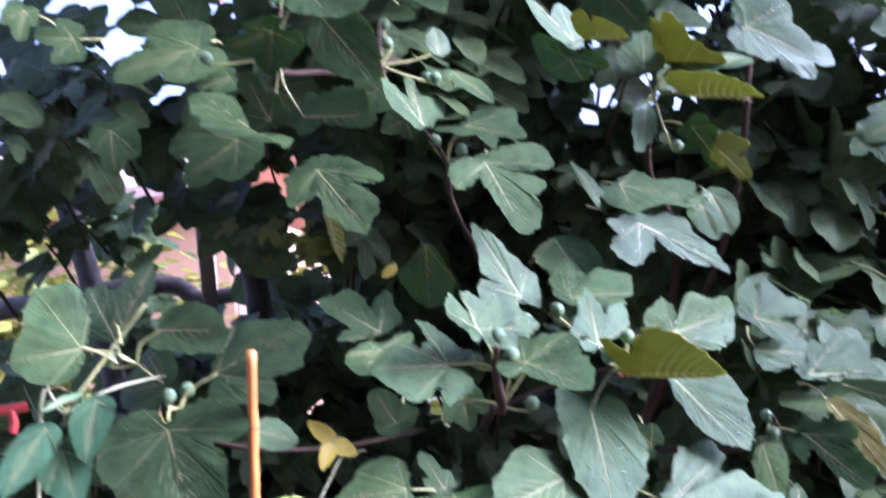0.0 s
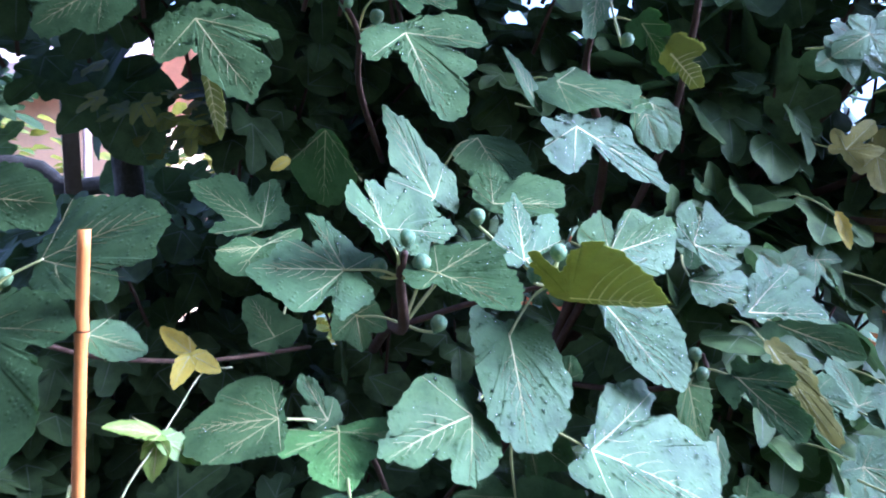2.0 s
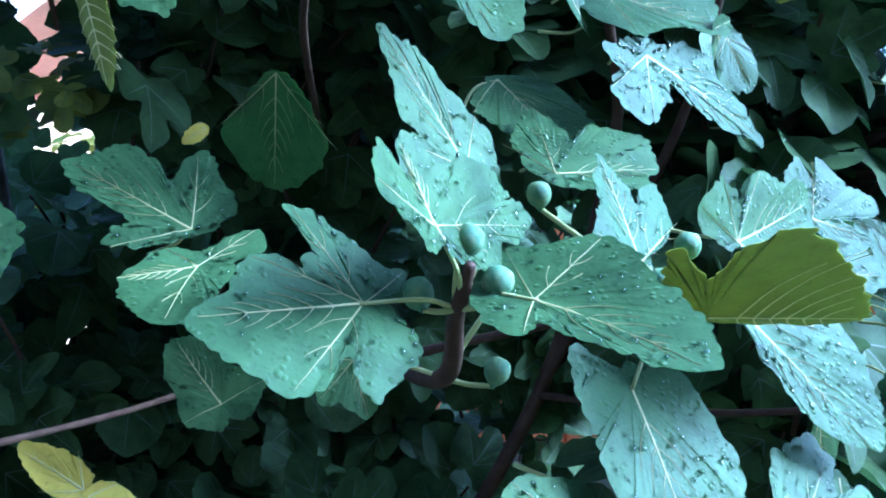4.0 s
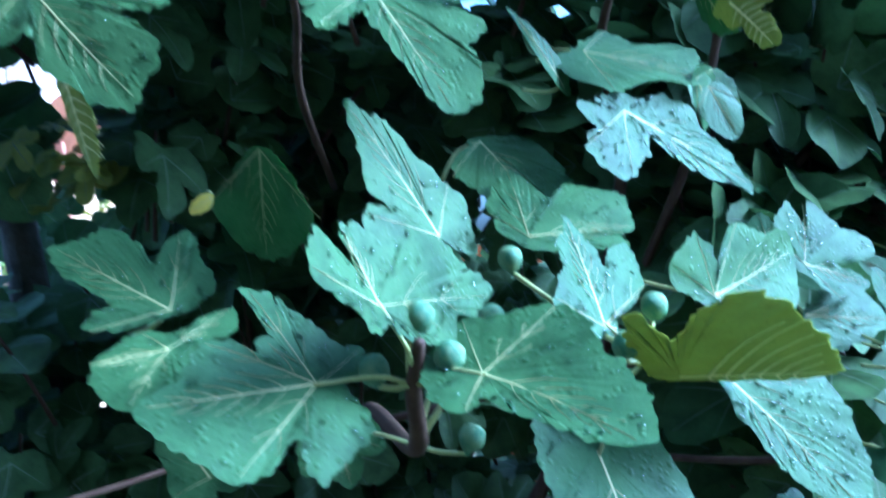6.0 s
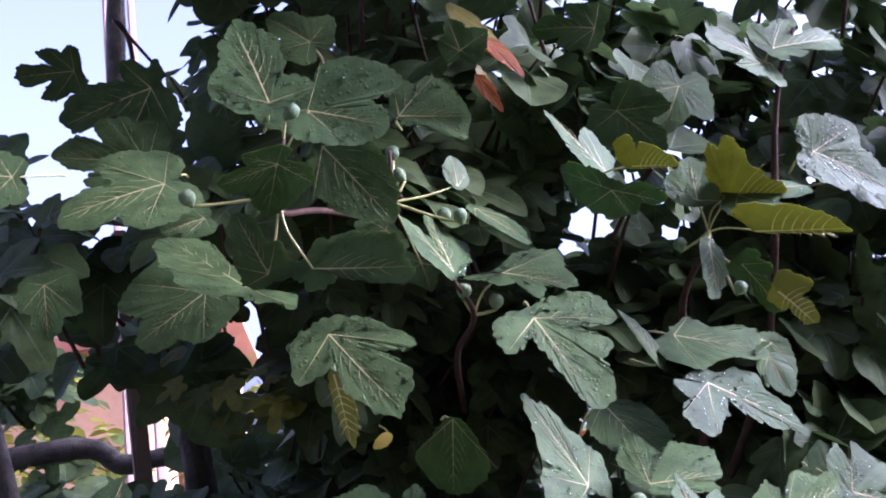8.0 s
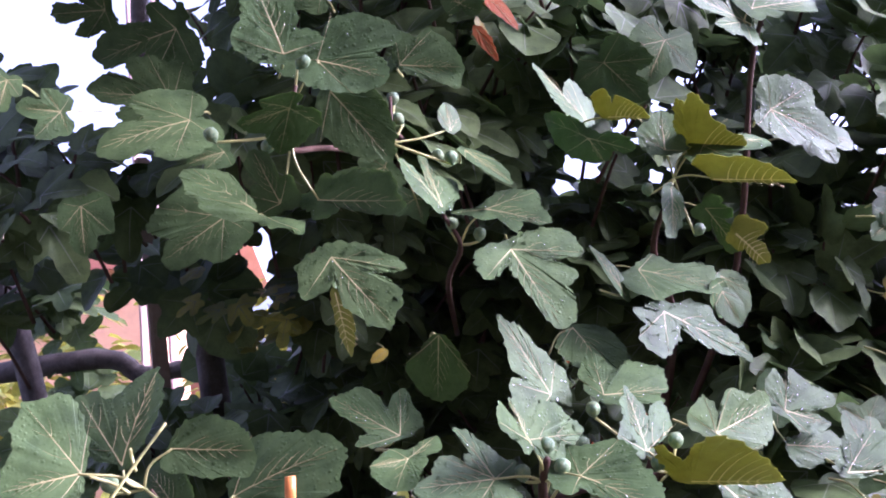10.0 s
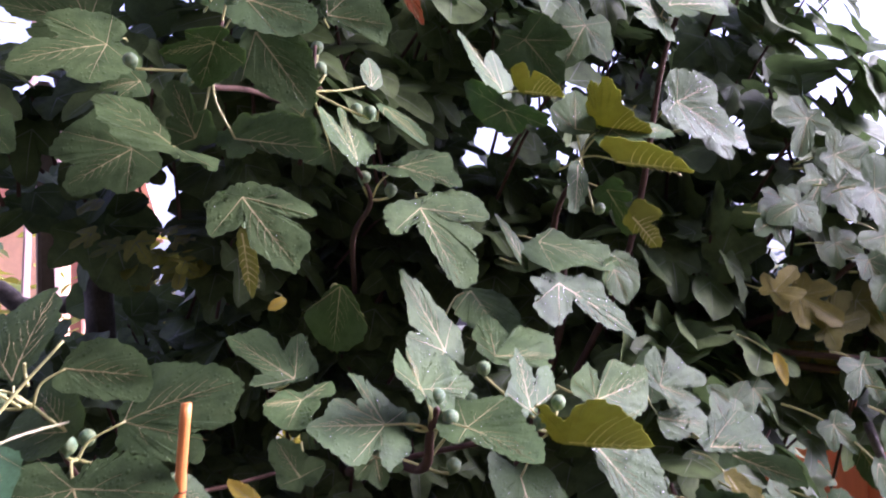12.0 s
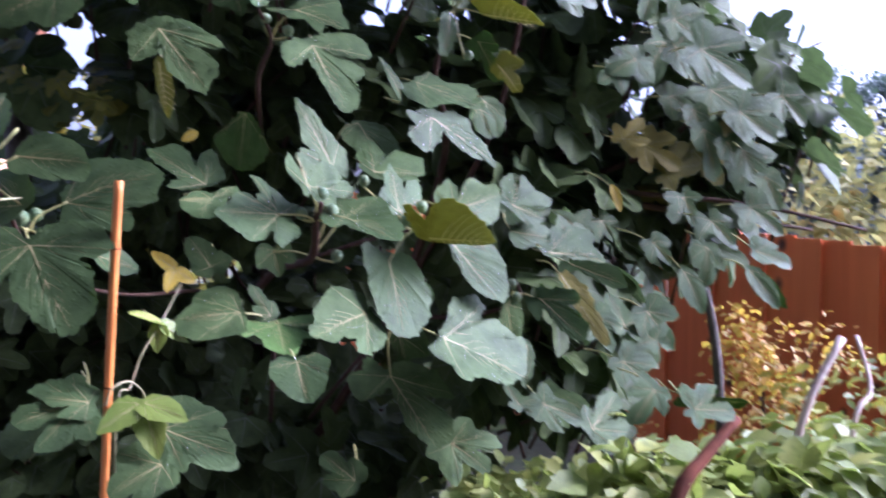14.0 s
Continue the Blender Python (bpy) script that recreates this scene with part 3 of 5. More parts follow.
lobed_leaf((0.281, 1.950, 1.509), (4, 39, -85), ((-81, 0.146), (-47, 0.13), (-22, 0.158), (5, 0.133), (20, 0.119), (-147, 0.04), (-119, 0.068)), ((-51, 0.078), (-41, 0.13), (-9, 0.147), (9, 0.109), (99, 0.027), (-110, 0.055), (-93, 0.11)), "leaf")
lobed_leaf((0.303, 1.785, 1.408), (57, 20, 23), ((-1, 0.148), (30, 0.161), (47, 0.121), (147, 0.013), (-120, 0.044), (-78, 0.067), (-17, 0.107)), ((18, 0.093), (39, 0.149), (44, 0.036), (-165, 0.011), (-96, 0.048), (-31, 0.073), (-8, 0.126)), "leaf")
lobed_leaf((0.172, 1.952, 1.522), (73, -19, 43), ((13, 0.148), (53, 0.079), (136, 0.056), (-101, 0.075), (-51, 0.111), (-35, 0.109), (0, 0.19)), ((25, 0.104), (80, 0.072), (-161, 0.012), (-78, 0.12), (-35, 0.073), (-14, 0.136), (6, 0.168)), "leaf")
lobed_leaf((0.062, 1.662, 1.466), (77, -18, 54), ((-18, 0.085), (4, 0.076), (80, 0.114), (112, 0.177), (137, 0.102), (-123, 0.029), (-47, 0.087)), ((-4, 0.035), (53, 0.063), (101, 0.144), (122, 0.111), (178, 0.019), (-80, 0.033), (-35, 0.094)), "leaf")
lobed_leaf((0.143, 1.660, 1.397), (-13, 18, -148), ((14, 0.117), (66, 0.068), (141, 0.053), (-142, 0.102), (-91, 0.112), (-61, 0.104), (-25, 0.127), (1, 0.17)), ((47, 0.046), (95, 0.056), (-156, 0.081), (-125, 0.089), (-78, 0.114), (-40, 0.105), (-12, 0.147), (12, 0.147)), "leaf")
lobed_leaf((-0.134, 1.840, 1.440), (-14, -24, 128), ((-35, 0.103), (17, 0.075), (83, 0.043), (166, 0.09), (-145, 0.036), (-58, 0.096)), ((-12, 0.087), (43, 0.055), (132, 0.025), (-165, 0.072), (-70, 0.06), (-46, 0.104)), "leaf")
lobed_leaf((0.293, 2.193, 1.657), (-31, 9, -162), ((-12, 0.169), (11, 0.198), (27, 0.176), (54, 0.111), (166, 0.012), (-56, 0.068)), ((2, 0.174), (19, 0.192), (38, 0.149), (73, 0.028), (-103, 0.021), (-28, 0.124)), "leaf")
lobed_leaf((-0.141, 1.945, 1.475), (42, -29, 40), ((21, 0.144), (56, 0.121), (111, 0.053), (-60, 0.094), (-6, 0.169)), ((30, 0.074), (69, 0.086), (-124, 0.011), (-32, 0.065), (6, 0.152)), "leaf")
lobed_leaf((0.484, 1.896, 1.413), (59, 74, -6), ((43, 0.091), (-164, 0.037), (-133, 0.087), (-86, 0.076), (-42, 0.101), (-17, 0.129), (3, 0.182)), ((112, 0.01), (-149, 0.074), (-114, 0.079), (-54, 0.04), (-28, 0.112), (-6, 0.179), (24, 0.149)), "leaf")
fig_leaf((0.833, 2.353, 1.414), (16, 46, -83), 0.133, (70, 0.113), (49, 0.113), 0.60, "leaf")
lobed_leaf((-0.095, 1.591, 1.201), (-9, -31, 106), ((10, 0.13), (51, 0.108), (92, 0.091), (121, 0.021), (-79, 0.067), (-27, 0.112)), ((36, 0.102), (68, 0.104), (109, 0.047), (-115, 0.015), (-56, 0.076), (-8, 0.13)), "leaf")
lobed_leaf((0.189, 1.651, 1.181), (-7, -43, 136), ((0, 0.195), (33, 0.121), (65, 0.101), (134, 0.055), (-126, 0.036), (-48, 0.132), (-28, 0.106), (-15, 0.161)), ((7, 0.161), (45, 0.107), (105, 0.072), (158, 0.017), (-83, 0.079), (-34, 0.141), (-18, 0.123), (-7, 0.177)), "leaf")
lobed_leaf((0.267, 1.749, 1.292), (-49, -13, -166), ((-111, 0.073), (-38, 0.151), (-3, 0.212), (15, 0.181), (121, 0.073)), ((-79, 0.088), (-16, 0.195), (5, 0.202), (49, 0.088), (144, 0.022)), "leaf")
fig_leaf((0.691, 2.046, 1.142), (-104, 31, -155), 0.198, (45, 0.078), (45, 0.078), 0.93, "leaf")
lobed_leaf((0.383, 1.680, 1.112), (-35, 35, -108), ((20, 0.173), (70, 0.119), (117, 0.09), (-179, 0.013), (-84, 0.126), (-55, 0.206), (-47, 0.194), (-30, 0.26), (-6, 0.251)), ((34, 0.125), (80, 0.086), (126, 0.043), (-83, 0.059), (-66, 0.203), (-49, 0.148), (-39, 0.225), (-30, 0.285), (4, 0.217)), "leaf")
lobed_leaf((0.775, 2.002, 1.159), (-46, 42, 175), ((3, 0.179), (13, 0.087), (50, 0.062), (137, 0.041), (-135, 0.044), (-58, 0.088), (-35, 0.109), (-14, 0.148)), ((11, 0.13), (18, 0.03), (83, 0.047), (178, 0.015), (-96, 0.035), (-48, 0.109), (-25, 0.075), (-4, 0.173)), "leaf")
fig_leaf((0.980, 2.402, 0.786), (-19, 45, -132), 0.147, (95, 0.062), (45, 0.137), 0.62, "leaf")
fig_leaf((1.032, 2.713, 1.581), (-55, 20, -133), 0.091, (52, 0.066), (95, 0.105), 0.62, "leaf")
lobed_leaf((0.903, 2.082, 1.252), (-47, 58, -161), ((-1, 0.181), (5, 0.077), (95, 0.038), (169, 0.025), (-28, 0.07), (-21, 0.135)), ((8, 0.116), (23, 0.028), (129, 0.041), (-83, 0.007), (-21, 0.091), (-12, 0.163)), "leaf")
fig_leaf((0.949, 2.171, 1.290), (-17, 52, -84), 0.185, (32, 0.175), (78, 0.078), 0.62, "leaf")
lobed_leaf((-0.011, 1.629, 1.170), (-20, -5, -176), ((2, 0.142), (29, 0.093), (47, 0.113), (89, 0.066), (-114, 0.088), (-80, 0.098), (-49, 0.098), (-14, 0.112)), ((22, 0.119), (45, 0.083), (68, 0.093), (173, 0.011), (-101, 0.104), (-46, 0.037), (-28, 0.084), (-5, 0.137)), "fresh")
fig_leaf((-0.027, 1.635, 1.186), (65, -20, 33), 0.078, (33, 0.043), (52, 0.036), 0.75, "leaf")
lobed_leaf((0.002, 1.450, 1.116), (-45, 5, 180), ((0, 0.095), (80, 0.058), (139, 0.021), (-103, 0.042), (-56, 0.066)), ((30, 0.077), (110, 0.039), (-170, 0.008), (-80, 0.063), (-20, 0.091)), "leaf")
lobed_leaf((-0.589, 1.610, 1.505), (57, -6, -26), ((17, 0.135), (38, 0.062), (-53, 0.028), (-60, 0.165), (-42, 0.213), (0, 0.184)), ((27, 0.096), (152, 0.011), (-69, 0.095), (-52, 0.204), (-26, 0.149), (7, 0.168)), "leaf")
lobed_leaf((-0.517, 1.622, 1.521), (-21, 57, -137), ((11, 0.122), (87, 0.035), (-85, 0.036), (-35, 0.107), (-7, 0.151)), ((35, 0.061), (171, 0.006), (-62, 0.066), (-22, 0.13), (5, 0.154)), "leaf")
lobed_leaf((-0.506, 1.598, 1.425), (37, -49, 9), ((34, 0.099), (121, 0.032), (-101, 0.043), (-33, 0.123), (9, 0.139)), ((59, 0.056), (-156, 0.017), (-60, 0.089), (-11, 0.126), (19, 0.121)), "leaf")
lobed_leaf((-0.432, 1.667, 1.430), (32, 46, -82), ((-3, 0.198), (24, 0.189), (38, 0.167), (52, 0.156), (105, 0.045), (-86, 0.045), (-61, 0.107)), ((14, 0.197), (32, 0.139), (45, 0.184), (66, 0.095), (142, 0.009), (-42, 0.056), (-33, 0.133)), "leaf")
lobed_leaf((-0.484, 1.530, 1.349), (-49, 23, -179), ((-1, 0.211), (40, 0.086), (58, 0.116), (105, 0.129), (151, 0.084), (-114, 0.06), (-59, 0.161), (-31, 0.156)), ((15, 0.153), (49, 0.057), (77, 0.128), (125, 0.113), (180, 0.019), (-81, 0.125), (-43, 0.108), (-18, 0.201)), "leaf")
fig_leaf((1.756, 2.565, 1.355), (-62, 32, -170), 0.105, (95, 0.055), (91, 0.121), 0.60, "leaf")
fig_leaf((1.559, 2.438, 0.733), (-173, 35, 58), 0.202, (52, 0.146), (52, 0.146), 0.60, "leaf")
fig_leaf((1.341, 2.573, 0.984), (85, 11, -23), 0.144, (67, 0.078), (49, 0.118), 0.60, "leaf")
fig_leaf((1.536, 2.763, 1.997), (1, -47, 14), 0.180, (52, 0.130), (52, 0.130), 0.60, "leaf")
fig_leaf((1.946, 2.611, 1.153), (-91, 45, 139), 0.175, (45, 0.054), (45, 0.054), 0.92, "leaf")
fig_leaf((1.763, 2.745, 1.136), (-82, 26, 150), 0.148, (45, 0.063), (45, 0.063), 0.92, "leaf")
fig_leaf((-0.403, 1.507, 1.051), (-16, -49, 115), 0.119, (37, 0.121), (32, 0.091), 0.65, "leaf")
fig_leaf((-0.250, 1.450, 1.001), (-30, 41, -131), 0.148, (33, 0.118), (38, 0.098), 0.70, "leaf")
fig_leaf((-0.257, 1.386, 0.952), (-24, -39, 126), 0.102, (32, 0.079), (46, 0.082), 0.85, "leaf")
lobed_leaf((0.280, 1.791, 1.008), (-51, 23, -171), ((0, 0.21), (13, 0.1), (77, 0.096), (121, 0.103), (163, 0.074), (-101, 0.057), (-38, 0.161), (-23, 0.174)), ((12, 0.153), (32, 0.03), (100, 0.106), (133, 0.07), (169, 0.02), (-63, 0.112), (-24, 0.09), (-11, 0.215)), "leaf")
fig_leaf((0.183, 1.753, 0.770), (36, -32, 24), 0.112, (41, 0.077), (43, 0.059), 0.70, "leaf")
fig_leaf((0.429, 1.759, 0.836), (-36, 36, -148), 0.115, (33, 0.128), (51, 0.111), 0.60, "leaf")
lobed_leaf((-0.389, 1.533, 1.045), (-17, -50, 79), ((-31, 0.174), (-2, 0.155), (15, 0.078), (-161, 0.011), (-63, 0.062), (-48, 0.133)), ((-15, 0.182), (9, 0.115), (62, 0.02), (-87, 0.028), (-72, 0.09), (-38, 0.156)), "leaf")
fig_leaf((-0.386, 1.502, 1.051), (17, -43, 84), 0.078, (34, 0.062), (52, 0.056), 0.70, "leaf")
lobed_leaf((-0.225, 1.585, 0.969), (-34, 38, -123), ((66, 0.053), (-114, 0.017), (-25, 0.102), (11, 0.15)), ((137, 0.009), (-62, 0.041), (-7, 0.124), (39, 0.093)), "leaf")
fig_leaf((-0.374, 1.679, 1.319), (-25, 45, -91), 0.090, (31, 0.058), (43, 0.063), 0.90, "leaf")
fig_leaf((-0.127, 2.009, 1.269), (55, -28, 13), 0.108, (78, 0.046), (95, 0.057), 0.75, "leaf")
fig_leaf((0.025, 1.972, 1.310), (-70, 6, -176), 0.070, (53, 0.063), (50, 0.063), 0.85, "leaf")
fig_leaf((0.436, 2.025, 1.166), (61, -34, 6), 0.067, (85, 0.044), (52, 0.048), 0.85, "leaf")
fig_leaf((0.316, 1.828, 1.100), (-68, 5, 174), 0.076, (47, 0.088), (34, 0.037), 0.80, "leaf")
fig_leaf((1.139, 2.119, 1.866), (-60, -60, 159), 0.105, (95, 0.090), (63, 0.061), 0.70, "leaf")
fig_leaf((0.738, 2.358, 1.753), (-74, 19, -158), 0.122, (30, 0.100), (57, 0.077), 0.95, "leaf")
fig_leaf((0.803, 2.159, 1.006), (-59, -20, -178), 0.140, (23, 0.069), (21, 0.069), 0.90, "leaf")
fig_leaf((1.253, 2.777, 1.466), (-49, 55, -135), 0.171, (32, 0.139), (59, 0.109), 0.60, "leaf")
fig_leaf((1.256, 2.554, 1.366), (-61, 34, -155), 0.092, (49, 0.078), (60, 0.090), 0.60, "leaf")
fig_leaf((1.220, 2.312, 1.023), (60, -10, 11), 0.130, (50, 0.075), (89, 0.106), 0.60, "leaf")
fig_leaf((1.112, 2.315, 1.058), (-62, 18, -163), 0.131, (39, 0.101), (52, 0.100), 0.70, "leaf")
fig_leaf((1.091, 2.288, 0.691), (42, 41, -27), 0.192, (53, 0.081), (32, 0.161), 0.60, "leaf")
fig_leaf((0.785, 2.172, 0.817), (52, -12, 24), 0.078, (66, 0.044), (95, 0.088), 0.60, "leaf")
fig_leaf((-0.505, 2.373, 2.020), (-69, -54, 166), 0.183, (47, 0.121), (32, 0.188), 0.80, "leaf")
fig_leaf((-0.848, 2.382, 2.080), (-85, 1, -173), 0.124, (45, 0.099), (43, 0.075), 0.80, "leaf")
fig_leaf((-0.463, 2.146, 2.127), (-23, -64, 124), 0.085, (36, 0.063), (59, 0.041), 0.80, "leaf")
fig_leaf((-0.104, 2.177, 2.070), (-27, -61, 116), 0.144, (32, 0.110), (35, 0.069), 0.70, "leaf")
fig_leaf((-0.045, 2.140, 1.984), (-84, 13, 176), 0.060, (55, 0.050), (74, 0.069), 0.80, "leaf")
fig_leaf((-0.617, 2.544, 2.584), (-114, -74, -158), 0.236, (32, 0.189), (60, 0.099), 0.60, "leaf")
fig_leaf((-0.831, 2.663, 2.702), (-171, -76, -95), 0.148, (35, 0.109), (32, 0.101), 0.60, "leaf")
fig_leaf((-0.617, 2.422, 2.343), (56, -72, 38), 0.218, (32, 0.143), (32, 0.160), 0.70, "leaf")
fig_leaf((0.556, 2.518, 2.394), (-84, 38, 163), 0.165, (45, 0.136), (95, 0.100), 0.80, "leaf")
fig_leaf((0.783, 2.619, 2.484), (-83, -33, -174), 0.156, (72, 0.132), (44, 0.138), 0.70, "leaf")
fig_leaf((0.483, 2.362, 2.558), (61, -65, 7), 0.167, (34, 0.099), (32, 0.110), 0.70, "leaf")
fig_leaf((0.140, 2.357, 2.528), (98, -10, -12), 0.084, (44, 0.059), (70, 0.083), 0.80, "leaf")
fig_leaf((-0.214, 2.226, 2.522), (85, -49, 4), 0.115, (53, 0.086), (95, 0.080), 0.70, "leaf")
fig_leaf((1.298, 2.281, 2.132), (-78, -24, 176), 0.130, (87, 0.079), (61, 0.115), 0.60, "leaf")
fig_leaf((1.376, 2.276, 1.941), (-32, 74, -124), 0.190, (54, 0.171), (70, 0.114), 0.60, "leaf")
fig_leaf((1.482, 2.226, 1.798), (-60, 53, -158), 0.165, (43, 0.145), (75, 0.141), 0.60, "leaf")
fig_leaf((1.503, 2.095, 1.715), (-43, 52, -145), 0.158, (38, 0.139), (69, 0.118), 0.70, "leaf")
fig_leaf((1.522, 2.094, 1.565), (-59, 46, -162), 0.139, (50, 0.117), (72, 0.117), 0.70, "leaf")
fig_leaf((0.756, 2.005, 2.090), (-58, 58, -144), 0.182, (52, 0.131), (46, 0.098), 0.80, "leaf")
fig_leaf((0.659, 2.180, 1.705), (-73, 13, -165), 0.092, (35, 0.066), (48, 0.053), 0.95, "leaf")
lobed_leaf((0.723, 2.083, 1.423), (-34, 57, -119), ((-17, 0.122), (4, 0.11), (45, 0.061), (137, 0.022), (-143, 0.052), (-98, 0.102), (-81, 0.113), (-48, 0.104), (-31, 0.143)), ((-16, 0.055), (23, 0.088), (87, 0.017), (178, 0.036), (-113, 0.086), (-69, 0.048), (-70, 0.112), (-40, 0.118), (-23, 0.138)), "leaf")
lobed_leaf((0.712, 2.078, 1.349), (2, 58, -79), ((36, 0.087), (103, 0.031), (-33, 0.027), (-12, 0.101), (13, 0.152)), ((87, 0.057), (-92, 0.007), (-24, 0.049), (-6, 0.138), (21, 0.122)), "leaf")
fig_leaf((1.536, 2.086, 1.414), (-54, 40, -160), 0.133, (53, 0.118), (72, 0.102), 0.60, "leaf")
lobed_leaf((0.795, 1.990, 1.289), (-22, 57, -109), ((-8, 0.173), (-4, 0.066), (-172, 0.03), (-81, 0.095), (-54, 0.13), (-31, 0.178)), ((-16, 0.122), (111, 0.013), (-93, 0.041), (-65, 0.088), (-40, 0.166), (-24, 0.154)), "leaf")
fig_leaf((1.400, 2.374, 1.977), (-74, -32, 172), 0.191, (63, 0.132), (32, 0.099), 0.60, "leaf")
fig_leaf((1.044, 2.010, 0.964), (-49, 32, -153), 0.134, (39, 0.120), (60, 0.084), 0.60, "leaf")
fig_leaf((1.178, 2.056, 1.013), (43, -42, 36), 0.090, (47, 0.078), (95, 0.074), 0.55, "leaf")
fig_leaf((0.789, 2.006, 0.855), (-32, 47, -122), 0.134, (95, 0.067), (42, 0.096), 0.60, "leaf")
lobed_leaf((-0.646, 1.594, 1.501), (-25, -61, 140), ((100, 0.132), (115, 0.065), (-69, 0.036), (-38, 0.086), (7, 0.116), (73, 0.145)), ((105, 0.112), (-112, 0.007), (-61, 0.061), (-16, 0.101), (39, 0.105), (86, 0.137)), "leaf")
fig_leaf((-0.803, 1.807, 2.208), (-86, -17, -157), 0.065, (50, 0.036), (44, 0.056), 0.80, "leaf")
fig_leaf((-0.727, 1.858, 2.156), (56, -81, 55), 0.077, (56, 0.070), (52, 0.055), 0.70, "leaf")
fig_leaf((1.073, 2.121, 1.829), (-60, -54, 162), 0.076, (64, 0.078), (78, 0.047), 0.70, "leaf")
fig_leaf((0.875, 2.058, 2.038), (-29, 70, -110), 0.121, (61, 0.080), (52, 0.087), 0.80, "leaf")
lobed_leaf((0.384, 1.800, 1.344), (-1, -28, -112), ((-7, 0.159), (75, 0.203), (106, 0.154), (-137, 0.023)), ((54, 0.170), (96, 0.079), (151, 0.04), (-32, 0.072)), "backlit", fold=0.15)
fig_leaf((1.107, 2.198, 1.481), (-81, 23, -172), 0.085, (24, 0.042), (26, 0.037), 0.90, "yellow")
fig_leaf((-0.127, 2.663, 1.655), (-63, -57, 153), 0.052, (27, 0.040), (31, 0.026), 0.90, "yellow")
fig_leaf((1.470, 2.614, 1.645), (-60, 51, -176), 0.156, (45, 0.119), (49, 0.111), 0.60, "turning")
fig_leaf((1.353, 2.567, 1.659), (66, 41, -36), 0.117, (66, 0.068), (46, 0.095), 0.60, "turning")
fig_leaf((1.537, 2.577, 1.545), (34, 60, -74), 0.144, (32, 0.154), (95, 0.088), 0.60, "turning")
fig_leaf((1.668, 2.605, 1.628), (-61, 34, 174), 0.168, (52, 0.115), (52, 0.115), 0.60, "turning")
fig_leaf((1.597, 2.778, 1.488), (-53, 44, -173), 0.146, (50, 0.127), (68, 0.097), 0.60, "turning")
fig_leaf((1.756, 2.536, 1.686), (-56, 46, -180), 0.177, (48, 0.133), (56, 0.132), 0.60, "turning")
fig_leaf((1.719, 2.951, 1.608), (-55, 41, -179), 0.139, (52, 0.120), (64, 0.117), 0.60, "turning")
fig_leaf((1.375, 2.212, 1.447), (-65, 15, -177), 0.104, (71, 0.063), (50, 0.115), 0.60, "leaf")
lobed_leaf((-0.374, 1.939, 1.941), (34, -20, 34), ((14, 0.229), (24, 0.043), (172, 0.032), (176, 0.114), (-61, 0.093), (0, 0.288)), ((13, 0.122), (80, 0.02), (152, 0.096), (-124, 0.039), (-26, 0.147), (6, 0.256)), "leaf")
fig_leaf((-0.529, 2.113, 2.197), (-24, -50, 131), 0.207, (52, 0.149), (52, 0.149), 0.75, "leaf")
lobed_leaf((-0.235, 1.869, 2.227), (-68, 53, -162), ((19, 0.096), (157, 0.097), (-103, 0.099), (-49, 0.179), (-18, 0.148)), ((133, 0.085), (-110, 0.053), (-79, 0.138), (-38, 0.117), (-6, 0.137)), "leaf")
fig_leaf((-0.215, 2.032, 2.214), (-79, 36, 169), 0.210, (52, 0.151), (19, 0.077), 0.91, "leaf")
lobed_leaf((-0.053, 2.102, 2.286), (-62, 72, -159), ((13, 0.144), (24, 0.059), (-107, 0.08), (-63, 0.112), (-6, 0.147)), ((14, 0.089), (-173, 0.015), (-74, 0.078), (-24, 0.133), (3, 0.143)), "leaf")
fig_leaf((1.021, 2.277, 1.354), (52, -38, 34), 0.078, (72, 0.089), (95, 0.090), 0.60, "leaf")
fig_leaf((1.247, 2.334, 1.908), (-71, 30, -168), 0.106, (95, 0.072), (95, 0.107), 0.65, "leaf")
fig_leaf((1.344, 2.015, 1.374), (-61, 34, -166), 0.095, (52, 0.069), (86, 0.087), 0.60, "leaf")
fig_leaf((1.248, 2.012, 1.225), (-65, 15, -174), 0.139, (24, 0.101), (29, 0.076), 0.93, "leaf")
fig_leaf((1.361, 2.060, 1.293), (-67, -11, 173), 0.126, (40, 0.059), (32, 0.085), 0.80, "leaf")
fig_leaf((1.338, 1.822, 1.240), (-60, 28, -171), 0.135, (25, 0.071), (27, 0.074), 0.93, "leaf")
fig_leaf((1.414, 1.893, 1.287), (-25, 50, -127), 0.119, (34, 0.077), (50, 0.050), 0.80, "leaf")
fig_leaf((1.442, 1.999, 1.589), (-71, 16, -179), 0.111, (48, 0.078), (37, 0.074), 0.90, "leaf")
fig_leaf((1.428, 1.999, 1.703), (-55, 47, -157), 0.145, (44, 0.121), (60, 0.083), 0.65, "leaf")
fig_leaf((1.377, 2.129, 1.908), (-56, 51, -154), 0.203, (47, 0.167), (53, 0.132), 0.65, "leaf")
fig_leaf((1.349, 2.246, 2.023), (-63, 56, -157), 0.135, (48, 0.123), (68, 0.078), 0.60, "leaf")
fig_leaf((1.179, 2.101, 1.094), (-61, 26, -165), 0.139, (50, 0.110), (56, 0.093), 0.70, "leaf")
fig_leaf((1.000, 1.762, 0.932), (-44, -38, 148), 0.123, (52, 0.073), (34, 0.084), 0.60, "leaf")
fig_leaf((1.053, 1.655, 0.899), (-7, 48, -102), 0.117, (42, 0.110), (93, 0.058), 0.60, "leaf")
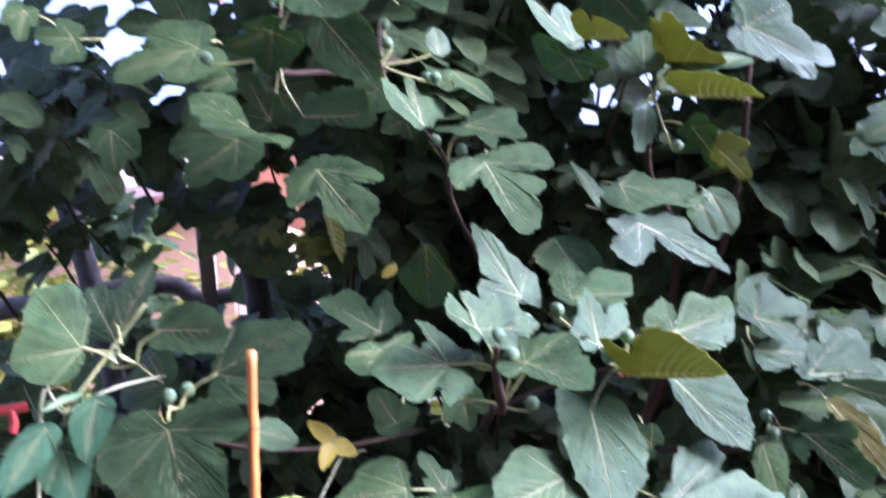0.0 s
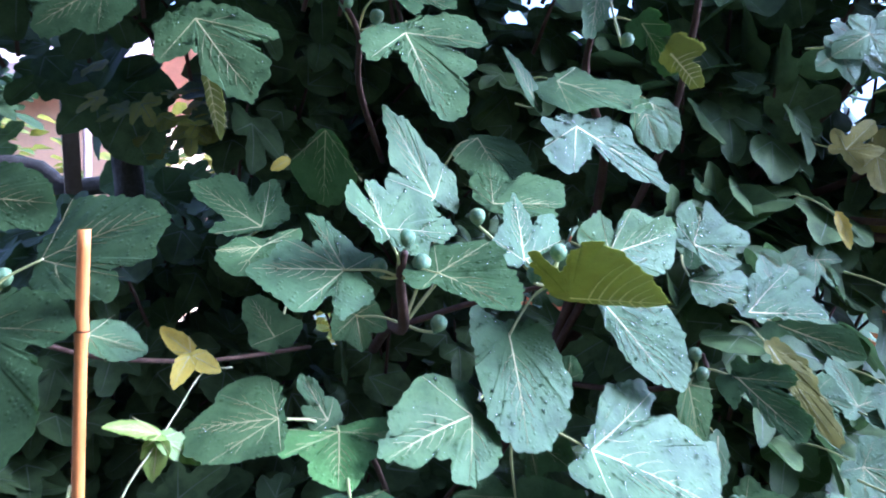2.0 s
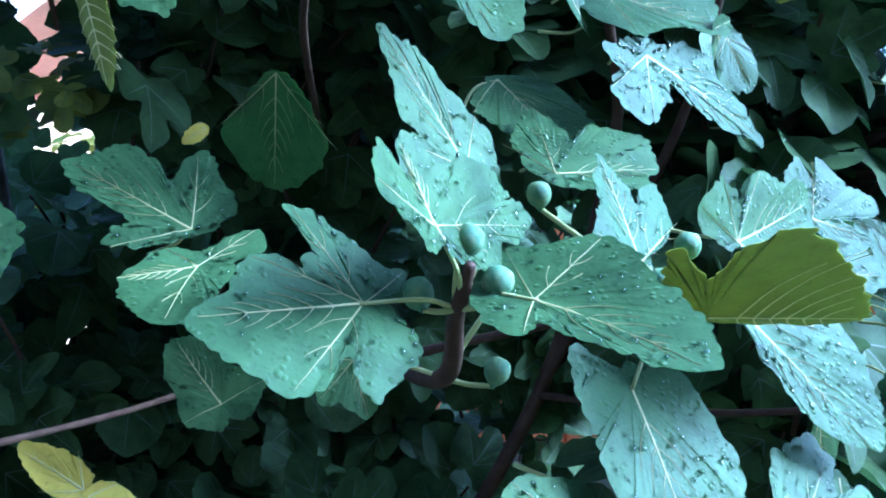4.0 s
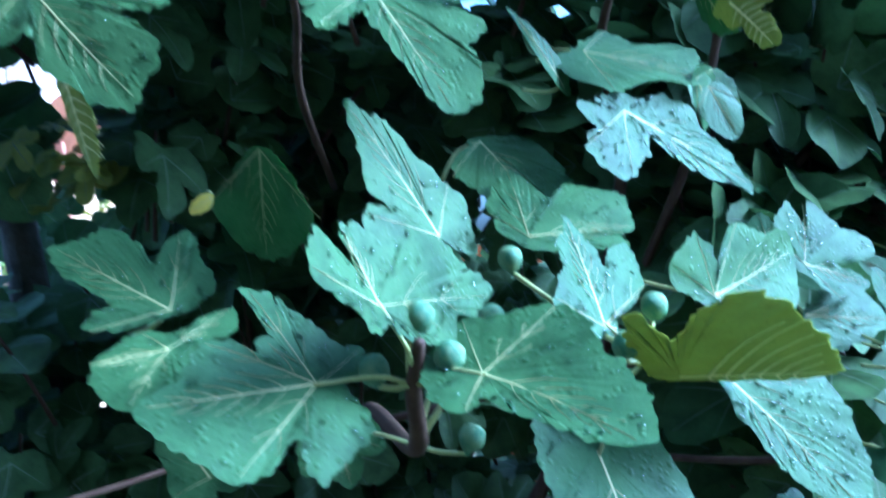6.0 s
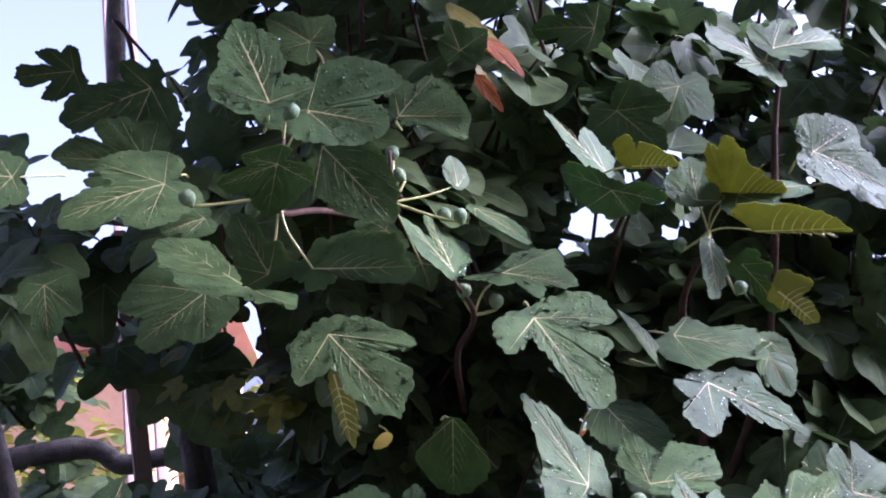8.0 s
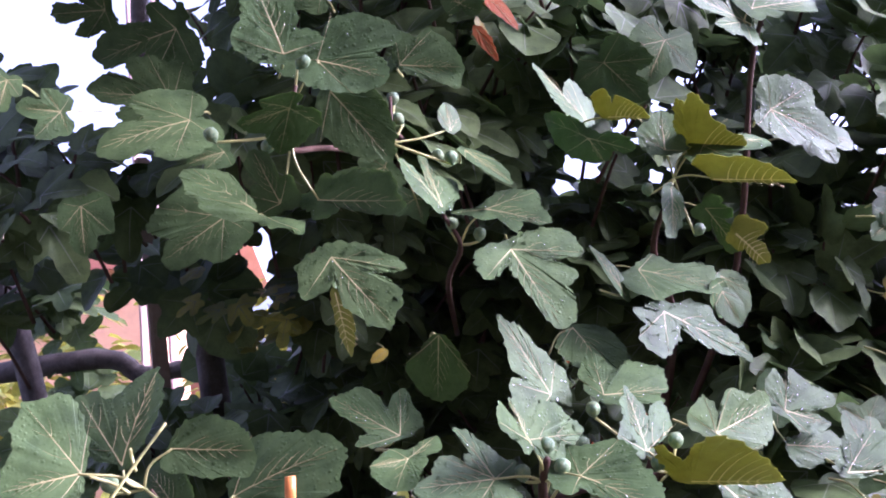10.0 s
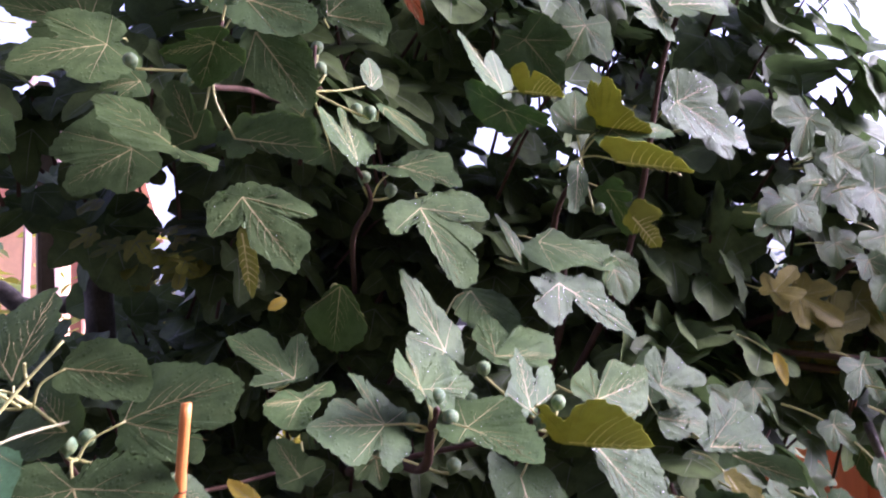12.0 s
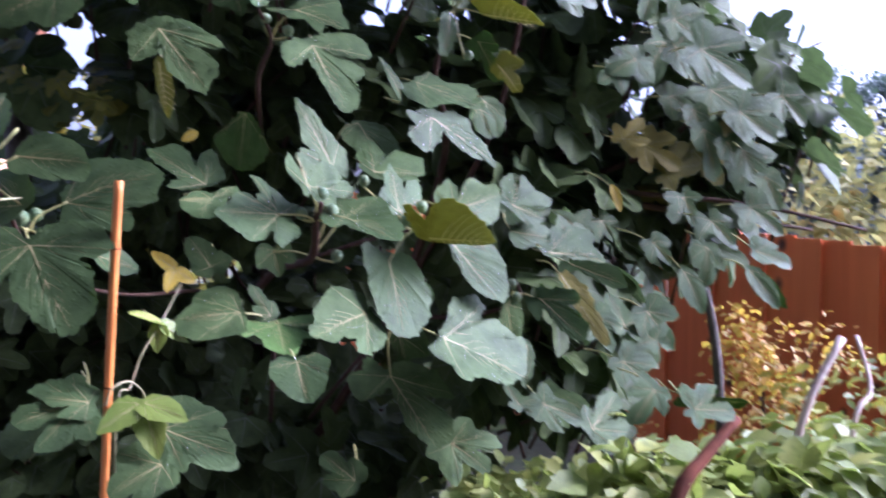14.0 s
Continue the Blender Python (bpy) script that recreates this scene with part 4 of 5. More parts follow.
lobed_leaf((0.831, 1.982, 1.223), (-75, 19, -172), ((-10, 0.235), (-2, 0.094), (164, 0.008), (-43, 0.075), (-17, 0.197)), ((-7, 0.162), (7, 0.032), (-113, 0.019), (-23, 0.137), (-15, 0.233)), "turning")
fig_leaf((1.307, 2.777, 1.869), (66, 52, -9), 0.140, (54, 0.078), (32, 0.106), 0.70, "leaf")
fig_leaf((1.373, 2.161, 1.725), (-73, 13, -178), 0.106, (34, 0.067), (46, 0.066), 0.70, "leaf")
fig_leaf((1.374, 2.106, 1.660), (-73, 8, 180), 0.168, (32, 0.088), (32, 0.079), 0.75, "leaf")
fig_leaf((1.463, 1.923, 1.507), (-69, 17, -180), 0.109, (37, 0.073), (47, 0.058), 0.70, "leaf")
fig_leaf((1.433, 2.067, 1.618), (-68, 21, -176), 0.110, (40, 0.075), (49, 0.071), 0.65, "leaf")
fig_leaf((1.365, 2.281, 1.781), (-56, 56, -151), 0.094, (46, 0.079), (65, 0.078), 0.65, "leaf")
fig_leaf((1.515, 1.923, 1.746), (-62, 36, -169), 0.114, (58, 0.081), (48, 0.090), 0.65, "leaf")
fig_leaf((1.201, 2.110, 1.308), (-60, 34, -161), 0.091, (51, 0.066), (53, 0.073), 0.70, "leaf")
lobed_leaf((-0.025, 2.143, 1.670), (-114, -18, 152), ((0, 0.178), (40, 0.133), (48, 0.054), (-67, 0.043), (-44, 0.114)), ((18, 0.165), (31, 0.073), (-177, 0.004), (-52, 0.069), (-20, 0.152)), "leaf")
lobed_leaf((0.446, 1.828, 1.336), (-59, 19, -153), ((-8, 0.207), (5, 0.162), (30, 0.035), (-74, 0.079), (-54, 0.141), (-19, 0.2)), ((-3, 0.176), (18, 0.086), (104, 0.01), (-66, 0.113), (-39, 0.164), (-13, 0.209)), "leaf")

# ---- twigs and limbs ----
def limb(name, points, r0, r1, mat, sides=10, per=7, knots=0.06, label=""):
    verts, faces = tube(points, r0, r1, sides, per, knots, RNG)
    return part(name, mesh_of(name, verts, faces, [mat]), tree, label)


limb("trunk", [(0.25, 4.1, -0.05), (0.22, 4.1, 0.5), (0.24, 4.05, 1.1), (0.3, 4.0, 1.7), (0.2, 3.95, 2.3), (0.05, 3.8, 3.1)], 0.09, 0.03, M_BARK)
limb("trunk", [(-0.78, 3.95, -0.05), (-0.80, 3.93, 0.9), (-0.80, 3.92, 1.6), (-0.86, 3.9, 2.2), (-0.98, 3.85, 2.9), (-0.95, 3.8, 3.6)], 0.075, 0.035, M_BARK)
limb("trunk", [(-1.3, 4.3, -0.05), (-1.5, 4.2, 1.0), (-1.62, 4.1, 1.9), (-1.9, 4.0, 3.0)], 0.07, 0.04, M_BARK)
limb("limb", [(-2.6, 4.5, 1.7), (-1.63, 4.45, 1.78), (-1.33, 4.45, 1.775), (-1.2, 4.45, 1.69), (-0.99, 4.44, 1.7), (-0.61, 4.4, 1.68), (-0.3, 3.9, 1.75)], 0.052, 0.034, M_BARK, label="grey horizontal limb")
limb("limb", [(0.22, 3.25, 0.3), (0.6, 3.0, 1.0), (0.75, 2.8, 1.6), (0.62, 2.5, 1.85), (0.57, 2.14, 1.97)], 0.022, 0.005, M_TWIG)
limb("limb", [(0.1, 3.1, 1.1), (0.12, 2.6, 1.22), (0.105, 1.9, 1.29), (0.09, 1.72, 1.385), (0.095, 1.68, 1.43)], 0.016, 0.005, M_TWIG)
limb("limb", [(0.15, 3.3, 1.7), (0.06, 2.6, 1.82), (0.044, 2.13, 1.86), (0.0, 2.02, 1.92)], 0.01, 0.004, M_TWIG)
limb("limb", [(0.1, 3.3, 2.3), (-0.05, 2.4, 2.2), (-0.09, 2.08, 2.09), (-0.085, 2.06, 2.2)], 0.009, 0.004, M_TWIG)
limb("limb", [(0.1, 3.3, 2.3), (-0.2, 2.3, 2.15), (-0.31, 1.92, 2.07), (-0.28, 1.84, 2.17)], 0.009, 0.004, M_TWIG)
limb("limb", [(0.6, 3.0, 1.0), (0.72, 2.5, 1.05), (0.74, 2.1, 1.14), (0.73, 2.06, 1.2)], 0.009, 0.004, M_TWIG)
limb("limb", [(0.62, 3.0, 1.05), (1.1, 2.9, 1.5), (1.45, 2.8, 1.8), (1.55, 2.72, 2.0), (1.75, 2.7, 2.15)], 0.017, 0.006, M_TWIG)
limb("limb", [(1.1, 2.9, 1.5), (1.55, 2.75, 1.42), (2.0, 2.7, 1.36), (2.3, 2.7, 1.32)], 0.018, 0.006, M_TWIG)
limb("limb", [(0.6, 3.0, 1.0), (0.9, 2.7, 1.7), (0.98, 2.5, 2.35), (1.05, 2.45, 2.55)], 0.013, 0.005, M_TWIG)
limb("limb", [(-0.1, 3.2, 1.1), (-0.35, 2.6, 1.15), (-0.5, 1.9, 1.28), (-0.55, 1.62, 1.46)], 0.007, 0.004, M_TWIG)
limb("limb", [(0.15, 3.1, 0.6), (0.05, 2.2, 1.0), (-0.02, 1.68, 1.15)], 0.008, 0.004, M_TWIG)
limb("limb", [(0.3, 3.1, 0.6), (0.35, 2.3, 1.0), (0.28, 1.8, 1.12)], 0.008, 0.004, M_TWIG)
limb("limb", [(0.12, 2.3, 1.25), (0.25, 1.95, 1.33), (0.35, 1.8, 1.365)], 0.007, 0.004, M_TWIG)

limb("limb", [(1.3, 3.0, 1.5), (1.55, 2.75, 1.62), (1.9, 2.6, 1.9), (2.2, 2.55, 2.05)], 0.014, 0.005, M_TWIG)
limb("limb", [(1.2, 2.95, 1.5), (1.5, 2.6, 1.46), (1.8, 2.4, 1.42), (2.2, 2.3, 1.33)], 0.013, 0.005, M_TWIG)
limb("limb", [(-0.9, 3.85, 2.9), (-0.75, 3.0, 2.92), (-0.73, 2.72, 2.86), (-0.64, 2.8, 2.75)], 0.009, 0.004, M_TWIG)

# ---- figs ----
FIG = None


def fig_mesh():
    """A green fruit, round below and drawn to a neck above."""
    prof = [(0.0, -0.5), (0.22, -0.49), (0.4, -0.38), (0.49, -0.15), (0.5, 0.05), (0.45, 0.22), (0.34, 0.38), (0.2, 0.5), (0.13, 0.58), (0.11, 0.68)]
    verts, faces, n = [], [], 14
    for r, z in prof:
        for k in range(n):
            a = TAU * k / n
            q = r * (1 + 0.03 * math.sin(a * 7))
            verts.append((q * math.cos(a), q * math.sin(a), -z + 0.0))
    for i in range(len(prof) - 1):
        for k in range(n):
            faces.append((i * n + k, i * n + (k + 1) % n, (i + 1) * n + (k + 1) % n, (i + 1) * n + k))
    return mesh_of("fig", [(x, y, -z) for x, y, z in verts], [tuple(reversed(f)) for f in faces], [M_FIG])


FIG = fig_mesh()


def fig(x, y, z, size=0.024, lean=(0, 0)):
    ob = part("fig", FIG, tree, "small unripe green fig")
    ob.matrix_basis = pose(x, y, z, 180 + lean[0], lean[1], RNG.uniform(0, 360)) @ Matrix.Scale(size, 4)
    near = min(NODES, key=lambda q: (q - Vector((x, y, z))).length)
    if (near - Vector((x, y, z))).length < 0.2:
        to = ob.matrix_basis.inverted() @ near
        verts, faces = tube([(0, 0, 0.6), (to.x * 0.5, to.y * 0.5, to.z * 0.5 + 0.4), tuple(to)], 0.1, 0.12, 6, 4)
        part("stalk", mesh_of("stalk", verts, faces, [M_PETIOLE]), ob)


for q in ((0.170, 1.862, 1.472), (0.246, 1.917, 1.486), (0.205, 1.872, 1.425), (0.098, 1.696, 1.45), (0.121, 1.69, 1.411), (0.056, 1.72, 1.405),
          (0.165, 1.86, 1.30), (0.319, 1.776, 1.387), (0.365, 1.80, 1.42)):
    fig(*q, 0.029, (RNG.uniform(-35, 35), RNG.uniform(-35, 35)))
for q in ((-0.071, 2.084, 2.156), (-0.135, 2.15, 2.2), (-0.075, 2.12, 2.215), (-0.349, 1.923, 2.075), (-0.45, 1.86, 2.09), (-0.262, 1.82, 2.21),
          (0.035, 2.056, 2.053), (0.02, 2.05, 1.904), (0.078, 2.048, 1.876), (0.491, 2.12, 1.955), (0.60, 2.12, 1.85), (0.016, 2.14, 2.079)):
    fig(*q, 0.028, (RNG.uniform(-40, 40), RNG.uniform(-40, 40)))
for q in ((-0.49, 1.68, 1.405), (0.724, 2.087, 1.196), (0.723, 2.052, 1.16), (-0.612, 1.622, 1.478), (-0.51, 1.63, 1.40), (0.94, 2.38, 0.79), (0.96, 2.37, 0.775)):
    fig(*q, 0.028, (RNG.uniform(-40, 40), RNG.uniform(-40, 40)))


for pts, r in (
    ([(-0.552, 1.501, 1.472), (-0.578, 1.503, 1.490), (-0.601, 1.483, 1.504)], 0.0028),
    ([(-0.610, 1.455, 1.416), (-0.552, 1.491, 1.498), (-0.495, 1.499, 1.566)], 0.0028),
    ([(-0.543, 1.505, 1.502), (-0.549, 1.513, 1.521), (-0.548, 1.503, 1.535)], 0.0028),
):
    v, f = tube(pts, r, r * 0.8, 7, 5)
    part("stalk", mesh_of("stalk", v, f, [M_PETIOLE]), tree, "pale yellow-green leaf stalk")

# ---- the mass of leaves behind ----
def leaf_templates(count, steps, rng, size=1.0):
    out = []
    for _ in range(count):
        w = rng.choice((0.6, 0.7, 0.8, 0.9))
        shape = leaf_shape(size, (rng.uniform(42, 58), size * rng.uniform(0.6, 0.9)), (rng.uniform(42, 58), size * rng.uniform(0.6, 0.9)), w, rng)
        b = Blade(size, shape, rng, steps, 2.0)
        v, f = b.grid((0.5, 1.0))
        vv, vf = [], []
        for a, r in b.lobes[:3]:
            base, r, dx, dy = len(vv), 0.9 * b.reach(a), math.sin(a), math.cos(a)
            for i in range(5):
                t, h = i / 4, 0.014 * (1 - 0.8 * i / 4)
                for s in (-1, 1):
                    x, y = dx * r * t + dy * h * s, dy * r * t - dx * h * s
                    vv.append((x, y, b.height(x, y) + 0.012))
            vf += [(base + 2 * i, base + 2 * i + 1, base + 2 * i + 3, base + 2 * i + 2) for i in range(4)]
        out.append((np.array(v), f, np.array(vv), vf))
    return out


def join_leaves(name, poses, templates, mats, rng, parent, label):
    verts, faces, slots, base = [], [], [], 0
    for m in poses:
        v, f, vv, vf = rng.choice(templates)
        a = np.array(m)
        for pts, fs, slot in ((v, f, 0), (vv, vf, 1)):
            if slot >= len(mats):
                continue
            verts.append(pts @ a[:3, :3].T + a[:3, 3])
            faces += [tuple(base + i for i in q) for q in fs]
            slots += [slot] * len(fs)
            base += len(pts)
    return tagged(part(name, mesh_of(name, np.concatenate(verts).tolist(), faces, mats, slots), parent), label, kind="stuff")


def leaf_pose(p, tip, normal, size, rng):
    y = Vector(tip).normalized()
    z = Vector(normal)
    z = (z - y * z.dot(y)).normalized()
    x = y.cross(z)
    m = Matrix((x, y, z)).transposed().to_4x4()
    return Matrix.Translation(p) @ m @ Matrix.Scale(size, 4)


def shoots(centre, radii, count, rng, size=(0.1, 0.19), leaves=(4, 7), gaps=()):
    """Tufts of leaves scattered in an ellipsoid, each with its leaves round a twig's end, facing up and out."""
    poses, twigs = [], []
    while len(twigs) < count:
        q = Vector((rng.uniform(-1, 1), rng.uniform(-1, 1), rng.uniform(-1, 1)))
        if q.length > 1:
            continue
        p = Vector((centre[0] + q.x * radii[0], centre[1] + q.y * radii[1], centre[2] + q.z * radii[2]))
        if any(all(lo[i] < p[i] < hi[i] for i in range(3)) for lo, hi in gaps):
            twigs.append(None)
            continue
        out = Vector((q.x * 0.6 + rng.uniform(-0.4, 0.4), -0.5 + rng.uniform(-0.5, 0.4), 0.35 + rng.uniform(-0.4, 0.5))).normalized()
        twigs.append((p, p - out * rng.uniform(0.15, 0.35) - Vector((0, 0, 0.1))))
        a0 = rng.uniform(0, TAU)
        u = out.orthogonal().normalized()
        v = out.cross(u)
        for k in range(rng.randint(*leaves)):
            a = a0 + k * 2.4
            d = (u * math.cos(a) + v * math.sin(a) + out * rng.uniform(0.0, 0.6)).normalized()
            at = p - out * 0.02 * k + d * rng.uniform(0.04, 0.1)
            tip = (d + Vector((0, 0, -0.45))).normalized()
            nrm = (Vector((0.55 * min(1.0, max(0.0, (p.x - 0.3) / 0.8)), -0.45, 0.8)) + out * 0.3 + Vector((rng.uniform(-0.75, 0.75), rng.uniform(-0.75, 0.6), rng.uniform(-0.4, 0.3)))).normalized()
            poses.append(leaf_pose(at, tip, nrm, rng.uniform(*size), rng))
    return poses, [t for t in twigs if t]


GAPS = [((-1.4, 2.4, 1.5), (-0.45, 4.0, 2.0)), ((-1.0, 2.3, 1.66), (-0.28, 3.1, 2.1)), ((-1.15, 3.1, 1.7), (-0.35, 3.7, 2.2)), ((-1.3, 3.7, 1.74), (-0.42, 9, 2.22)), ((-1.2, 2.2, 2.45), (-0.75, 9, 3.4)),
        ((0.55, 2.2, 2.03), (0.68, 2.9, 2.16)), ((0.78, 2.9, 2.17), (0.92, 3.6, 2.29)), ((1.0, 3.6, 2.3), (1.2, 6, 2.45))]
R2 = random.Random(11)
MASS = []
TWIGS = []
# tufts of the crown, as (centre, radii, count): its depth and middle, then its sides and top
INNER = (((0.2, 4.2, 1.2), (1.4, 0.4, 1.2), 260), ((0.3, 3.3, 3.05), (1.1, 1.1, 0.45), 54), ((0.15, 3.65, 1.9), (0.6, 0.3, 0.7), 90),
         ((0.1, 3.6, 2.5), (0.55, 0.35, 0.5), 46), ((1.35, 3.3, 1.5), (0.5, 0.7, 1.0), 58), ((0.1, 2.85, 2.45), (0.8, 0.3, 0.35), 34),
         ((0.2, 3.3, 0.4), (1.0, 0.4, 0.4), 60), ((1.15, 2.75, 1.1), (0.4, 0.3, 0.5), 34), ((1.3, 3.0, 2.8), (0.6, 0.5, 0.35), 14),
         ((-0.1, 3.3, 3.1), (0.6, 0.8, 0.35), 34), ((0.95, 3.6, 3.0), (0.4, 0.5, 0.3), 14), ((-1.1, 3.2, 2.75), (0.3, 0.4, 0.3), 8),
         ((-0.8, 2.8, 2.25), (0.5, 0.5, 0.35), 16))
OUTER = (((-0.8, 3.7, 0.75), (0.9, 0.4, 0.55), 95), ((-0.75, 3.55, 1.5), (0.5, 0.3, 0.18), 26), ((1.75, 2.9, 1.5), (0.35, 0.3, 0.4), 18),
         ((1.6, 2.9, 2.3), (0.35, 0.4, 0.4), 24), ((2.0, 2.7, 1.75), (0.35, 0.25, 0.35), 26), ((0.9, 3.9, 2.2), (0.5, 0.3, 0.5), 14),
         ((-1.5, 3.4, 0.85), (0.6, 0.6, 0.45), 50), ((-1.7, 3.0, 2.2), (0.5, 0.6, 0.4), 9), ((1.2, 3.05, 1.6), (0.35, 0.45, 0.75), 64),
         ((1.1, 3.55, 2.7), (0.55, 0.35, 0.4), 26), ((1.7, 3.3, 2.75), (0.45, 0.4, 0.4), 12), ((-1.3, 2.9, 2.08), (0.6, 0.5, 0.26), 14),
         ((-1.9, 3.3, 1.2), (0.4, 0.4, 0.4), 20), ((-0.4, 3.3, 2.1), (0.5, 0.4, 0.5), 36))
for c, r, n in INNER + OUTER:
    p, t = shoots(c, r, n, R2, gaps=GAPS)
    MASS += p
    TWIGS += t
# more tufts; those above and left of view are added to shade the crown
for c, r, n in (((-0.95, 3.45, 1.95), (0.4, 0.3, 0.22), 4), ((-1.45, 3.3, 2.55), (0.25, 0.3, 0.2), 9), ((-0.7, 3.2, 4.35), (1.2, 1.1, 0.4), 75), ((-0.35, 2.55, 3.35), (0.95, 0.45, 0.2), 60), ((-0.8, 2.25, 3.6), (0.8, 0.5, 0.25), 90), ((-0.1, 3.1, 3.75), (1.0, 0.9, 0.35), 85), ((-2.3, 2.2, 2.0), (0.35, 0.6, 1.1), 55), ((-0.9, 1.7, 3.05), (0.6, 0.45, 0.18), 50), ((0.4, 2.25, 3.3), (0.7, 0.45, 0.22), 60), ((0.8, 3.2, 1.85), (0.35, 0.3, 0.3), 30), ((0.55, 3.7, 2.75), (0.3, 0.2, 0.3), 10), ((-1.6, 4.5, 2.05), (0.17, 0.15, 0.3), 12), ((-1.55, 4.6, 1.45), (0.25, 0.15, 0.25), 12)):
    MASS += shoots(c, r, n, R2)[0]
join_leaves("foliage", MASS, leaf_templates(14, 40, R2), [M_MASS, M_DIMVEIN], R2, tree, "mass of dark green lobed fig leaves")
verts, faces = [], []
for a, b in TWIGS:
    v, f = tube([b, a.lerp(b, 0.5) + Vector((0, 0, 0.02)), a], 0.007, 0.004, 5, 2)
    faces += [tuple(i + len(verts) for i in q) for q in f]
    verts += v
tagged(part("brushwood", mesh_of("brushwood", verts, faces, [M_TWIG]), tree), "thin brown fig twigs", kind="stuff")

YELLOW = []
for _ in range(26):
    q = Vector((-0.5 + R2.gauss(0, 0.12), 3.2 + R2.gauss(0, 0.08), 1.85 + R2.gauss(0, 0.07)))
    YELLOW.append(leaf_pose(q, (R2.uniform(-1, 1), R2.uniform(-1, 0.3), R2.uniform(-0.8, 0.3)), (R2.uniform(-0.6, 0.6), -0.6, 0.7), R2.uniform(0.05, 0.1), R2))
join_leaves("yellowing_foliage", YELLOW, leaf_templates(4, 30, R2), [M_SHRUB, M_DIMVEIN], R2, tree, "small yellowing leaves deep in the crown")


def plain_leaf(parent, base, tip, normal, width, mat, name="leaf", label="", stalk=None):
    """A simple pointed leaf from base to tip."""
    a, b = Vector(base), Vector(tip)
    length = (b - a).length
    rng = random.Random(int(abs(base[0]) * 5000) + int(abs(base[2]) * 900))
    blade = Blade(length, leaf_shape(length, (40, width * 1.5), (40, width * 1.5), 0.92, rng), rng, 60, 0.8)
    verts, faces, slots = flip_under(*blade.grid((0.35, 0.7, 1.0)))
    verts = [(x * (1.0 - 0.35 * max(0.0, y / length)), y, z) for x, y, z in verts]
    leaf = part(name, mesh_of(name, verts, faces, [mat, mat], slots), parent, label)
    leaf.matrix_basis = leaf_pose(a, b - a, normal, 1.0, rng)
    v, f = blade.veins(0.0009)
    part("rib", mesh_of("rib", [(x * (1.0 - 0.35 * max(0.0, y / length)), y, z) for x, y, z in v], f, [M_VEIN]), leaf)
    return leaf


# withered leaves hanging in the crown
for a, b, n, w, m in (((0.15, 2.41, 2.66), (0.282, 2.385, 2.475), (0.5, -1, 0.3), 0.05, M_TURN), ((0.215, 2.385, 2.56), (0.296, 2.37, 2.462), (0.2, -1, 0.5), 0.03, M_DEAD),
                      ((0.19, 2.44, 2.49), (0.246, 2.45, 2.40), (-0.2, -1, 0.2), 0.02, M_DEAD), ((0.20, 2.46, 2.52), (0.232, 2.45, 2.42), (0.6, -1, 0.1), 0.018, M_TURN)):
    plain_leaf(tree, a, b, n, w, m, "withered_leaf", "withered orange-brown hanging leaf")

# ---- vine by the stake ----
vine = tagged(new("climbing_vine"), "thin climbing vine with lime and yellow leaves near the stake", "vine")
for pts, r in (([(-0.165, 1.665, 1.265), (-0.205, 1.645, 1.262), (-0.235, 1.60, 1.215), (-0.252, 1.568, 1.187)], 0.0016),
               ([(-0.252, 1.568, 1.187), (-0.29, 1.53, 1.13), (-0.31, 1.50, 1.075), (-0.335, 1.46, 1.03), (-0.345, 1.43, 0.6)], 0.0018),
               ([(-0.352, 1.44, 1.055), (-0.34, 1.43, 1.088), (-0.31, 1.455, 1.095), (-0.285, 1.47, 1.065), (-0.30, 1.48, 1.03)], 0.0022)):
    v, f = tube(pts, r, r * 0.7, 6, 6)
    part("stem", mesh_of("stem", v, f, [M_STRING]), vine)
for a, b, n, w, m in (((-0.222, 1.645, 1.291), (-0.268, 1.66, 1.33), (0, -1, 0.5), 0.018, M_YELLOW), ((-0.223, 1.64, 1.287), (-0.24, 1.60, 1.247), (0, -1, 0.5), 0.018, M_YELLOW),
                      ((-0.218, 1.64, 1.287), (-0.178, 1.645, 1.262), (0.1, -1, 0.4), 0.018, M_YELLOW), ((-0.252, 1.565, 1.192), (-0.308, 1.50, 1.222), (0, -0.7, 1), 0.024, M_LIME),
                      ((-0.252, 1.565, 1.187), (-0.195, 1.575, 1.148), (0, -0.8, 1), 0.024, M_LIME), ((-0.254, 1.563, 1.186), (-0.262, 1.54, 1.135), (0, -0.8, 0.8), 0.022, M_LIME),
                      ((-0.295, 1.42, 1.06), (-0.365, 1.385, 1.02), (-0.2, -0.8, 0.8), 0.036, M_LIME), ((-0.285, 1.42, 1.06), (-0.21, 1.38, 1.035), (0.3, -0.8, 0.8), 0.036, M_LIME),
                      ((-0.285, 1.42, 1.055), (-0.26, 1.37, 0.97), (0.1, -0.9, 0.5), 0.034, M_LIME)):
    plain_leaf(vine, a, b, n, w, m)

